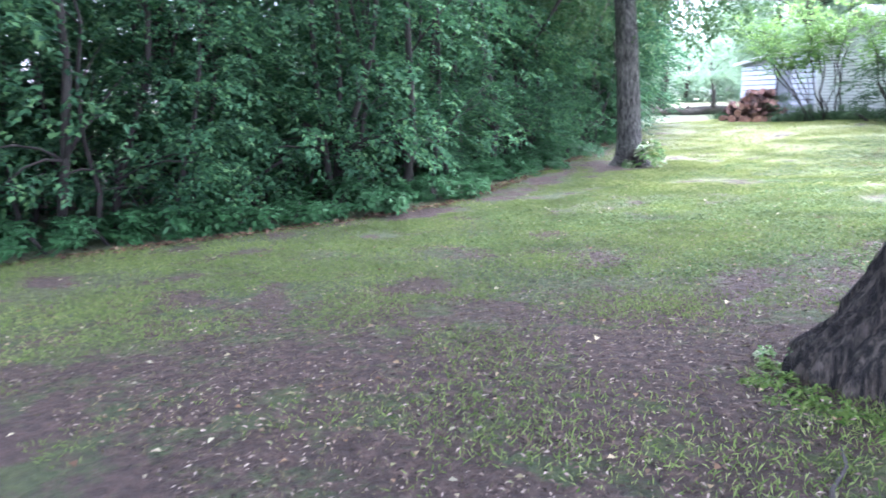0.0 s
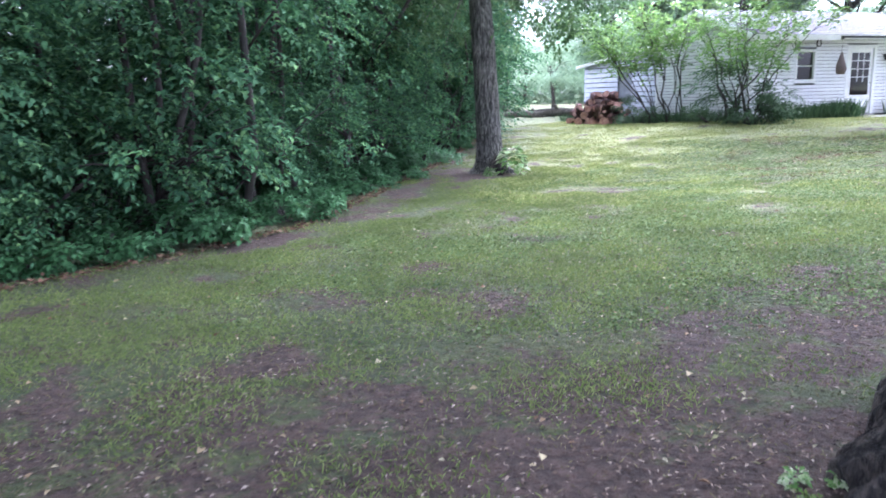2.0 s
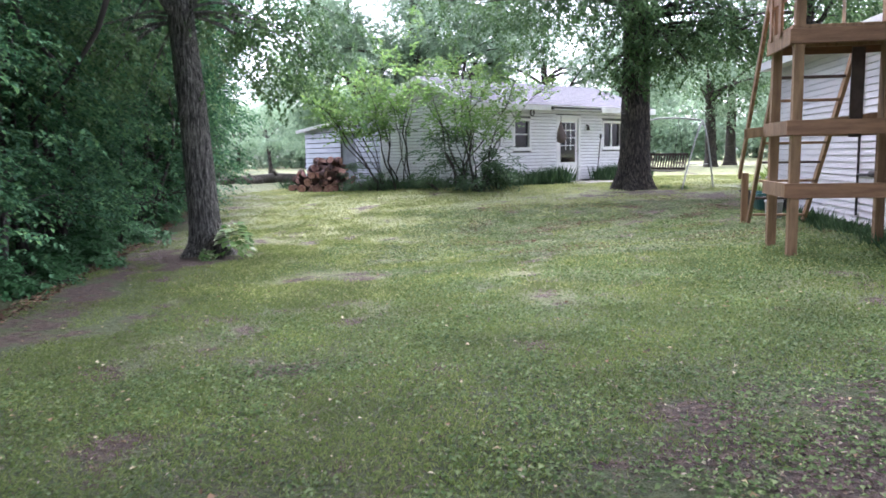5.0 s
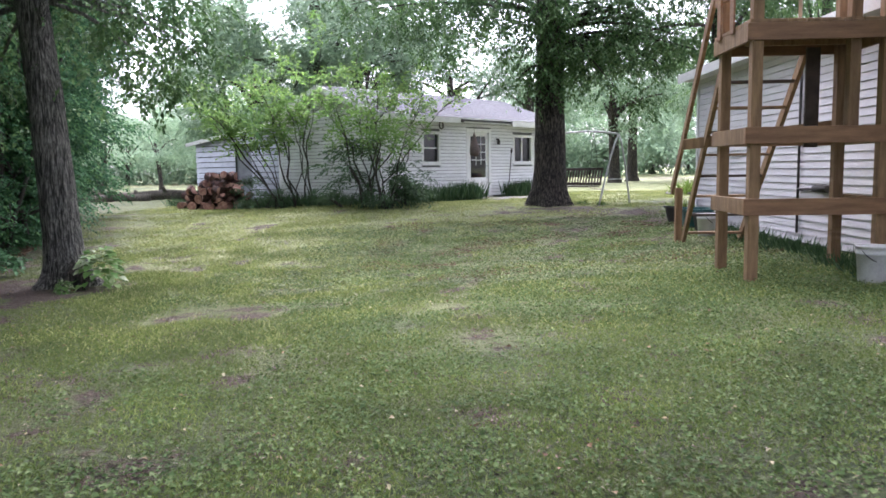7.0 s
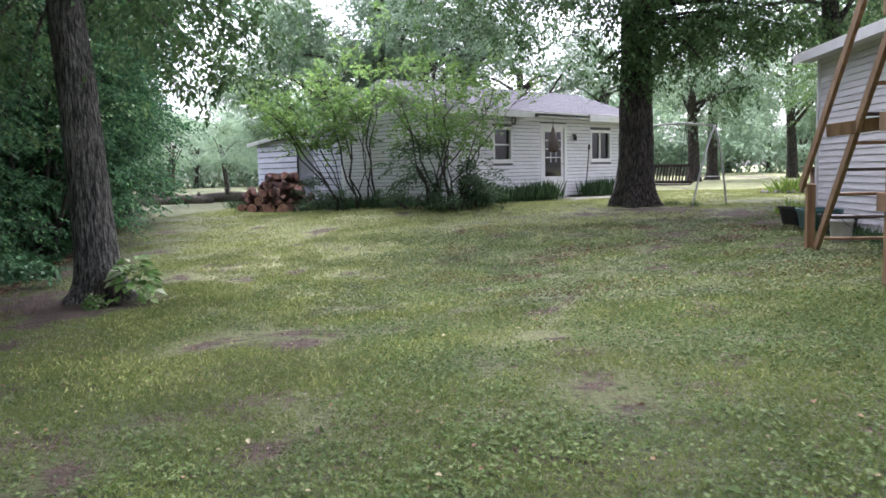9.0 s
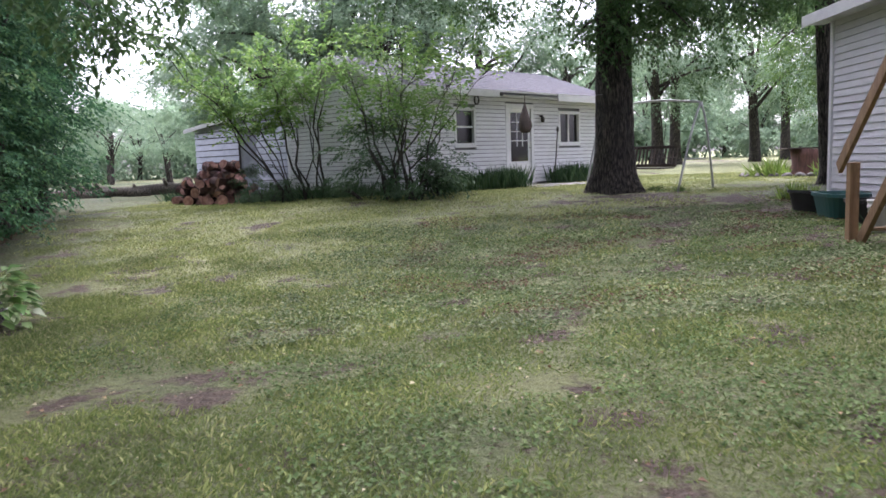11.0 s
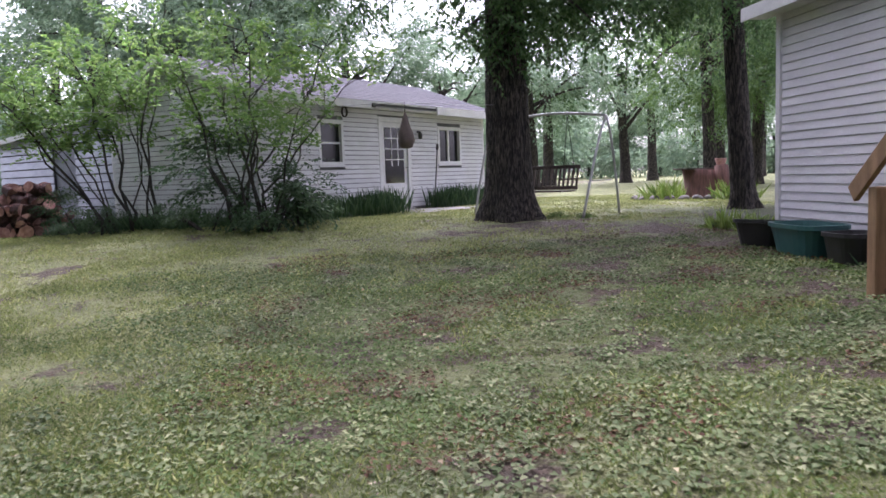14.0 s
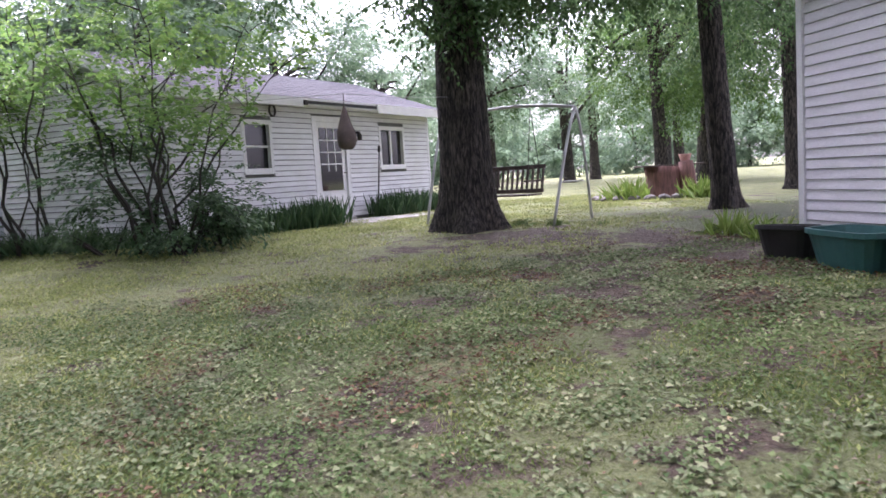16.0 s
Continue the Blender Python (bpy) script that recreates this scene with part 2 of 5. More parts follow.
DEBRIS = leafy("wood_chips", [(0.02, 0.016, 0.014), (0.07, 0.05, 0.042), (0.16, 0.12, 0.10), (0.34, 0.29, 0.25)], 0.8, 0.0)
LITTER_DARK = leafy("old_leaf_litter", [(0.05, 0.03, 0.022), (0.10, 0.06, 0.042), (0.17, 0.10, 0.07), (0.22, 0.18, 0.12)], 0.8, 0.1)
LITTER = leafy("leaf_litter", [(0.10, 0.06, 0.04), (0.20, 0.13, 0.08), (0.32, 0.26, 0.16), (0.42, 0.40, 0.28)], 0.7, 0.1)
SIDING = surface("white_vinyl_siding", (0.62, 0.62, 0.63), (0.76, 0.76, 0.77), 3, (0.6, 0.6, 3), 50, 0.5, 0.08, vary=0.04, stain=(0.55, 0.56, 0.53))
SHED_SIDING = surface("shed_vinyl_siding", (0.64, 0.62, 0.64), (0.76, 0.74, 0.76), 3, (0.6, 0.6, 3), 50, 0.5, 0.08, vary=0.03, stain=(0.62, 0.60, 0.60))
TIN = surface("painted_tin_siding", (0.33, 0.36, 0.41), (0.47, 0.50, 0.55), 4, (0.5, 0.5, 2), 40, 0.4, 0.1, 0.2, 0.06)
TRIM = surface("white_painted_trim", (0.70, 0.70, 0.70), (0.80, 0.80, 0.79), 5, fine=80, rough=0.5, bump=0.05)
SHINGLE = surface("grey_roof_shingle", (0.07, 0.07, 0.08), (0.125, 0.124, 0.142), 9, fine=70, rough=0.9, bump=0.5)
# Dark core shows through the board gaps in place of the laps' shadow lines.
WALL_CORE = surface("shadow_line_backing", (0.08, 0.08, 0.08), (0.13, 0.13, 0.13), 3)
CONCRETE = surface("concrete", (0.33, 0.32, 0.30), (0.48, 0.46, 0.43), 5, fine=90, rough=0.9)
LUMBER = surface("weathered_cedar_lumber", (0.15, 0.086, 0.04), (0.30, 0.185, 0.092), 3, (6, 6, 0.7), 30, 0.75, 0.25, vary=0.14)
LUMBER_RED = surface("stained_cedar_board", (0.155, 0.078, 0.036), (0.28, 0.152, 0.074), 3, (0.7, 6, 6), 30, 0.7, 0.25, vary=0.12)
DARK_WOOD = surface("dark_weathered_wood", (0.045, 0.032, 0.026), (0.10, 0.072, 0.058), 6, fine=50, vary=0.15)
CUT_WOOD = surface("split_wood_face", (0.30, 0.135, 0.115), (0.62, 0.36, 0.31), 9, fine=60, vary=0.2)
LOG_BARK = bark_material("log_bark", (0.05, 0.022, 0.02), (0.21, 0.098, 0.088), 1.6)
OLD_LOG = bark_material("fallen_log_bark", (0.06, 0.052, 0.042), (0.19, 0.17, 0.135), 1.2)
STUMP_WOOD = surface("reddish_stump_wood", (0.085, 0.038, 0.03), (0.20, 0.095, 0.075), 4, (5, 5, 0.8), 30)
STONE = surface("field_stone", (0.07, 0.062, 0.056), (0.17, 0.155, 0.14), 7, vary=0.2)
GALVANISED = surface("galvanised_pipe", (0.34, 0.35, 0.34), (0.50, 0.50, 0.48), 6, rough=0.45, bump=0.05, metal=0.5)
IRON = surface("dark_iron", (0.03, 0.028, 0.027), (0.07, 0.06, 0.055), 8, rough=0.6, metal=0.4)
BLACK_PLASTIC = surface("black_plastic", (0.012, 0.012, 0.013), (0.028, 0.028, 0.03), 4, rough=0.45, bump=0.05)
GREEN_PLASTIC = surface("teal_green_plastic", (0.02, 0.085, 0.085), (0.035, 0.12, 0.115), 4, rough=0.4, bump=0.05)
WHITE_PLASTIC = surface("white_bucket_plastic", (0.55, 0.55, 0.54), (0.72, 0.72, 0.70), 4, rough=0.4, bump=0.05, stain=(0.42, 0.39, 0.35))
SACKING = surface("brown_sacking", (0.055, 0.04, 0.032), (0.12, 0.09, 0.07), 7, fine=120)
SOIL = surface("bare_soil", (0.07, 0.05, 0.04), (0.14, 0.10, 0.08), 6)
GLASS = glass_material()


# ---- shapes ----
def part(name, bm, material, parent=None, label=""):
    me = bpy.data.meshes.new(name)
    bm.to_mesh(me)
    bm.free()
    me.materials.append(material)
    ob = new(name, me)
    ob.parent = parent
    return tagged(ob, label)


def base(name, m, label, category, group="", kind=""):
    ob = new(name)
    ob.empty_display_size = 0.2
    ob.matrix_basis = m
    return tagged(ob, label, category, group, kind)


def box(bm, lo, hi, bevel=0.0):
    r = bmesh.ops.create_cube(bm, size=1, matrix=Matrix.Translation([(a + b) / 2 for a, b in zip(lo, hi)]) @ Matrix.Diagonal([b - a for a, b in zip(lo, hi)] + [1]))
    if bevel:
        edges = list({e for v in r["verts"] for e in v.link_edges})
        bmesh.ops.bevel(bm, geom=edges, offset=bevel, segments=2, affect="EDGES", profile=0.6)
    return bm


def boxed(lo, hi, bevel=0.0):
    return box(bmesh.new(), lo, hi, bevel)


def beam(a, b, wide, high, bevel=0.006, up=(0, 0, 1)):
    """A board from a to b; wide: across, high: along up."""
    a, b = Vector(a), Vector(b)
    x = (b - a).normalized()
    y = Vector(up).cross(x).normalized()
    z = x.cross(y)
    m = Matrix((x, y, z)).transposed().to_4x4()
    m.translation = (a + b) / 2
    bm = boxed((-(b - a).length / 2, -wide / 2, -high / 2), ((b - a).length / 2, wide / 2, high / 2), bevel)
    bmesh.ops.transform(bm, matrix=m, verts=bm.verts)
    return bm


def tube(bm, pts, radii, seg=8, rough=0.0, seed=0):
    """A tapered tube along points, with uneven rings."""
    rings, side = [], Vector((1, 0, 0))
    for i, p in enumerate(pts):
        d = (Vector(pts[min(i + 1, len(pts) - 1)]) - Vector(pts[max(i - 1, 0)])).normalized()
        s = (side - d * side.dot(d))
        s = s.normalized() if s.length > 1e-4 else d.orthogonal().normalized()
        side, t = s, d.cross(s)
        ring = []
        for k in range(seg):
            a = 2 * math.pi * k / seg
            r = radii[i] * (1 + rough * noise.noise((math.cos(a) * 2 + seed, math.sin(a) * 2, i * 0.6)))
            ring.append(bm.verts.new(Vector(p) + (s * math.cos(a) + t * math.sin(a)) * r))
        rings.append(ring)
    for ra, rb in zip(rings, rings[1:]):
        for k in range(seg):
            bm.faces.new((ra[k], ra[(k + 1) % seg], rb[(k + 1) % seg], rb[k])).smooth = True
    bm.faces.new(rings[0][::-1])
    bm.faces.new(rings[-1])
    return bm


def bend(a, b, sag, n=7):
    a, b = Vector(a), Vector(b)
    return [a.lerp(b, i / (n - 1)) + Vector((0, 0, -sag * 4 * (i / (n - 1)) * (1 - i / (n - 1)))) for i in range(n)]


def leaf_cloud(name, P, D, N, L, W, material, parent=None, fold=0.25):
    """Many leaves in one mesh: each a folded blade from P along D, with face N, length L and width W."""
    n = len(P)
    D = D / np.linalg.norm(D, axis=1, keepdims=True)
    S = np.cross(D, N)
    S /= np.linalg.norm(S, axis=1, keepdims=True) + 1e-9
    U = np.cross(S, D)
    L, W = L[:, None], W[:, None]
    V = np.empty((n, 4, 3))
    V[:, 0], V[:, 2] = P, P + D * L - U * L * 0.12
    V[:, 1] = P + D * L * 0.45 + S * W * 0.5 + U * W * fold
    V[:, 3] = P + D * L * 0.45 - S * W * 0.5 + U * W * fold
    me = bpy.data.meshes.new(name)
    me.vertices.add(4 * n)
    me.vertices.foreach_set("co", V.reshape(-1).astype(np.float32))
    base_i = (np.arange(n) * 4)[:, None]
    loops = (base_i + np.array([0, 1, 2, 0, 2, 3])).reshape(-1)
    me.loops.add(6 * n)
    me.loops.foreach_set("vertex_index", loops.astype(np.int32))
    me.polygons.add(2 * n)
    me.polygons.foreach_set("loop_start", (np.arange(2 * n) * 3).astype(np.int32))
    me.update(calc_edges=True)
    me.materials.append(material)
    ob = new(name, me)
    ob.parent = parent
    return ob


def unit(rng, n):
    v = rng.normal(size=(n, 3))
    return v / np.linalg.norm(v, axis=1, keepdims=True)


def sprays(rng, C, A, per, reach, leaf, droop=0.35):
    """Leafy twigs that start at C and run along A, leaves set to both sides in one drooping plane: places, directions, faces, lengths, widths."""
    n = len(C)
    A = A / (np.linalg.norm(A, axis=1, keepdims=True) + 1e-9)
    S = np.cross(A, np.array([0, 0, 1.0])) + unit(rng, n) * 0.25
    S /= np.linalg.norm(S, axis=1, keepdims=True) + 1e-9
    t = (np.arange(per)[None, :] + rng.uniform(0.2, 1.0, (n, per))) / per
    hand = np.where(np.arange(per) % 2 == 0, 1.0, -1.0)[None, :, None]
    ln = reach * rng.uniform(0.7, 1.25, (n, 1))
    P = C[:, None, :] + A[:, None, :] * (t * ln)[..., None] + unit(rng, n * per).reshape(n, per, 3) * leaf * 0.25
    P[..., 2] -= droop * ln * t ** 2
    D = A[:, None, :] * 0.65 + S[:, None, :] * hand * rng.uniform(0.4, 1.1, (n, per, 1)) + unit(rng, n * per).reshape(n, per, 3) * 0.25
    D[..., 2] -= droop * (0.5 + t)
    N = np.array([0, 0, 1.0]) + A[:, None, :] * 0.25 + unit(rng, n * per).reshape(n, per, 3) * 0.4
    L = leaf * rng.uniform(0.65, 1.3, n * per)
    return P.reshape(-1, 3), D.reshape(-1, 3), N.reshape(-1, 3), L, L * rng.uniform(0.45, 0.65, n * per)


def crown_points(rng, n, centre, size, gap=0.0, freq=0.5, bunch=11):
    """Places in an uneven ellipsoid, gathered in flat bunches with gaps between them, and the ways out from them."""
    out, mean = [], sum(size) / 3
    while len(out) < n:
        d = unit(rng, 1)[0]
        r = rng.uniform(0.2, 1) ** 0.5
        q = np.array(centre) + d * r * np.array(size) * (1 + 0.3 * noise.noise(Vector(d * 1.7) + Vector(centre)))
        if noise.noise(Vector(q * freq)) > gap:
            k = int(rng.integers(bunch // 2, bunch * 2))
            off = rng.normal(size=(k, 3)) * mean * np.array([0.085, 0.085, 0.035]) * rng.uniform(0.7, 1.4)
            w = off * 3 / mean + d * np.array([0.8, 0.8, 0.25]) + unit(rng, k) * 0.35
            out += list(zip(q + off, w))
    out = out[:n]
    return np.array([o[0] for o in out]), np.array([o[1] for o in out])


def smooth(t):
    t = min(1.0, max(0.0, t))
    return t * t * (3 - 2 * t)


def ground_z(x, y):
    """The lie of the land: it falls towards the woods and rises towards the house."""
    near = -0.10 + 0.2 * math.tanh((x + 2.3) / 3.2) + 0.07 * smooth((x + 1) / 1.6)
    far = 0.35 - 0.26 * smooth((-x - 5) / 7)
    w = smooth((y - 16) / 11)
    return near * (1 - w) + far * w + 0.025 * noise.noise((x * 0.45, y * 0.45, 3.1))


def edge_x(y):
    """Where the woods begin."""
    return -7.75 - 0.36 * max(0.0, y - 8.3) - 0.14 * max(0.0, 7 - y)


def bareness(x, y):
    """How bare the soil is: worn under the near tree, along the path by the woods, under the oaks and by the shed."""
    b = 0.22
    b = max(b, 0.80 * math.exp(-(((x + 1.9) / 2.3) ** 2 + ((y - 3.4) / 1.9) ** 2)))
    b = max(b, 0.85 * math.exp(-(((x + 0.3) / 2.0) ** 2 + ((y - 6.1) / 1.9) ** 2)))
    b = max(b, 0.64 * math.exp(-(((x + 2.4) / 4.6) ** 2 + ((y - 2.4) / 2.9) ** 2)))
    b = max(b, 0.45 * math.exp(-((x - edge_x(y) - 0.45) / 0.6) ** 2) * smooth((26 - y) / 6))
    b = max(b, 0.78 * math.exp(-(((x + 8.9) / 1.7) ** 2 + ((y - 14.9) / 1.4) ** 2)))
    b = max(b, 0.56 * math.exp(-(((x + 0.2) / 2.8) ** 2 + ((y - 23.6) / 2.4) ** 2)))
    b = max(b, 0.66 * math.exp(-(((x - 1.2) / 1.6) ** 2 + ((y - 21.0) / 3.4) ** 2)))
    b = max(b, 0.50 * math.exp(-(((x + 0.2) / 2.3) ** 2 + ((y - 18.8) / 4.0) ** 2)))
    b = max(b, 0.40 * math.exp(-(((x + 3.2) / 2.6) ** 2 + ((y - 16.8) / 2.2) ** 2)))
    b = max(b, 0.50 * math.exp(-(((x + 2.5) / 0.5) ** 2 + ((y - 12.0) / 0.35) ** 2)))
    b = max(b, 0.60 * math.exp(-(((x + 4.6) / 0.6) ** 2 + ((y - 14.4) / 0.3) ** 2)), 0.55 * math.exp(-(((x + 3.5) / 0.4) ** 2 + ((y - 14.0) / 0.25) ** 2)))
    b = max(b, 0.64 * math.exp(-((x - edge_x(y) - 0.75) / 0.5) ** 2) * smooth((16.5 - y) / 3) * smooth((y - 7.5) / 2))
    b = max(b, 0.60 * math.exp(-(((x + 4.9) / 0.9) ** 2 + ((y - 5.6) / 0.5) ** 2)))
    return b + 0.75 * max(0.0, noise.noise((x * 1.9, y * 1.9, 5.5)) - 0.18)


def open_light(x, y):
    """The open middle of the lawn is painted paler than the grass by the trees, for the brighter light there; its soil
    is drier.
    """
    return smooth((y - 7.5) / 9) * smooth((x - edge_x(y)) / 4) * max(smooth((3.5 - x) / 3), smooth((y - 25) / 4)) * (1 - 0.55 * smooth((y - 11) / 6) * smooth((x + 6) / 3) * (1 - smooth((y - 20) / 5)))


def land():
    xs = np.concatenate([-np.geomspace(900, 17, 14), np.arange(-14, 8.01, 0.15), np.geomspace(10, 900, 16)])
    ys = np.concatenate([-np.geomspace(900, 6, 14), np.arange(-3, 36.01, 0.15), np.geomspace(38, 1200, 18)])
    nx, ny = len(xs), len(ys)
    verts = [(x, y, ground_z(x, y)) for y in ys for x in xs]
    faces = [(j * nx + i, j * nx + i + 1, (j + 1) * nx + i + 1, (j + 1) * nx + i) for j in range(ny - 1) for i in range(nx - 1)]
    me = bpy.data.meshes.new("ground")
    me.from_pydata(verts, [], faces)
    a = me.attributes.new("bare", "FLOAT", "POINT")
    a.data.foreach_set("value", [bareness(x, y) for x, y, _ in verts])
    d = me.attributes.new("lit_dry", "FLOAT", "POINT")
    d.data.foreach_set("value", [open_light(x, y) for x, y, _ in verts])
    me.polygons.foreach_set("use_smooth", [True] * len(faces))
    me.materials.append(LAWN)
    return tagged(new("ground", me), "worn green lawn with patches of bare brown soil", "lawn", kind="structure")


land()


# ---- the house ----
HOUSE = pose(-5.34, 26.97, 0.30, 0, 0, 50)
HZ = 0.30


def siding(parent, a, b, z0, z1, step, out, material, holes=(), top=None, gap=0.012, lip=0.034):
    """Lapped boards from a to b (2D), each an object; holes: (s0, s1, z0, z1) left open; top(s): where boards end under a slope."""
    a, b = Vector((*a, 0)), Vector((*b, 0))
    run, d, o = (b - a).length, (b - a).normalized(), Vector((*out, 0))
    n = int(math.ceil((z1 - z0) / step))
    for i in range(n):
        lo, hi = z0 + i * step, min(z0 + (i + 1) * step, z1)
        s0, s1 = 0.0, run
        if top:
            inside = [s * run / 80 for s in range(81) if top(s * run / 80) > lo + 0.5 * (hi - lo)]
            if not inside:
                continue
            s0, s1 = inside[0], inside[-1]
        cuts = sorted((max(h[0], s0), min(h[1], s1)) for h in holes if h[2] < hi - 0.01 and h[3] > lo + 0.01)
        spans, at = [], s0
        for c0, c1 in cuts:
            spans.append((at, c0))
            at = c1
        spans.append((at, s1))
        for p, q in spans:
            if q - p < 0.02:
                continue
            bm = bmesh.new()
            # Leaves a gap at the lap where the dark backing draws a shadow line.
            prof = ((0.0, lo + gap), (lip, lo + gap), (lip - 0.001, lo + gap + 0.012), (0.006, hi), (0.0, hi))
            ends = [[bm.verts.new(a + d * s + o * (w + 0.001) + Vector((0, 0, z))) for w, z in prof] for s in (p, q)]
            for k in range(5):
                bm.faces.new((ends[0][k], ends[0][(k + 1) % 5], ends[1][(k + 1) % 5], ends[1][k]))
            bm.faces.new(ends[0][::-1])
            bm.faces.new(ends[1])
            bmesh.ops.recalc_face_normals(bm, faces=bm.faces)
            part("siding_board", bm, material, parent)


def wall_core(bm, a, b, z0, z1, out, thick, holes=()):
    """A wall of boxes between openings, behind its siding."""
    a, b, o = Vector((*a, 0)), Vector((*b, 0)), Vector((*out, 0))
    run, d = (b - a).length, (b - a).normalized()
    marks = sorted({0.0, run, *[h[0] for h in holes], *[h[1] for h in holes]})
    for p, q in zip(marks, marks[1:]):
        inside = [h for h in holes if h[0] <= p + 1e-6 and h[1] >= q - 1e-6]
        spans = [(z0, z1)] if not inside else [(z0, inside[0][2]), (inside[0][3], z1)]
        for lo, hi in spans:
            if hi - lo < 0.01:
                continue
            c = [a + d * s - o * w + Vector((0, 0, z)) for s in (p, q) for w in (0, thick) for z in (lo, hi)]
            vs = [bm.verts.new(v) for v in c]
            for f in ((0, 1, 3, 2), (4, 6, 7, 5), (0, 4, 5, 1), (2, 3, 7, 6), (0, 2, 6, 4), (1, 5, 7, 3)):
                bm.faces.new([vs[k] for k in f])
    bmesh.ops.recalc_face_normals(bm, faces=bm.faces)
    return bm


def slab(pts, thick):
    """A sloping plate: four corners and what it has below them."""
    bm = bmesh.new()
    up = [bm.verts.new(p) for p in pts]
    dn = [bm.verts.new(Vector(p) - Vector((0, 0, thick))) for p in pts]
    bm.faces.new(up)
    bm.faces.new(dn[::-1])
    for k in range(len(pts)):
        bm.faces.new((up[k], dn[k], dn[(k + 1) % len(pts)], up[(k + 1) % len(pts)]))
    bmesh.ops.recalc_face_normals(bm, faces=bm.faces)
    return bm


def shingles(parent, x0, x1, low, high, rows):
    """Rows of shingles, each lapping the one below; low and high: (y, z)."""
    for i in range(rows):
        t0, t1 = i / rows, (i + 1) / rows + 0.15 / rows
        y0, z0 = low[0] + (high[0] - low[0]) * t0, low[1] + (high[1] - low[1]) * t0
        y1, z1 = low[0] + (high[0] - low[0]) * min(t1, 1), low[1] + (high[1] - low[1]) * min(t1, 1)
        part("shingle_course", slab([(x0, y0, z0 + 0.022), (x1, y0, z0 + 0.022), (x1, y1, z1 + 0.008), (x0, y1, z1 + 0.008)], 0.008), SHINGLE, parent)


def house_window(parent, x0, x1, z0, z1, split):
    w = part("window", boxed((x0 - 0.01, 0.055, z0 - 0.01), (x1 + 0.01, 0.085, z1 + 0.01)), GLASS, parent, "dark reflecting window glass")
    for lo, hi in (((x0 - 0.06, -0.035, z0 - 0.06), (x0 + 0.025, 0.05, z1 + 0.06)), ((x1 - 0.025, -0.035, z0 - 0.06), (x1 + 0.06, 0.05, z1 + 0.06)),
                   ((x0 + 0.025, -0.035, z1 - 0.03), (x1 - 0.025, 0.05, z1 + 0.06)), ((x0 + 0.025, -0.035, z0 - 0.06), (x1 - 0.025, 0.05, z0 + 0.03))):
        part("window_frame", boxed(lo, hi, 0.006), TRIM, w)
    if split == "across":
        part("sash_rail", boxed((x0 + 0.025, 0.01, (z0 + z1) / 2 - 0.022), (x1 - 0.025, 0.053, (z0 + z1) / 2 + 0.022), 0.005), TRIM, w)
    else:
        part("mullion", boxed(((x0 + x1) / 2 - 0.028, 0.01, z0 + 0.03), ((x0 + x1) / 2 + 0.028, 0.053, z1 - 0.03), 0.005), TRIM, w)
    part("window_sill", boxed((x0 - 0.09, -0.075, z0 - 0.085), (x1 + 0.09, -0.002, z0 - 0.06), 0.006), TRIM, w)


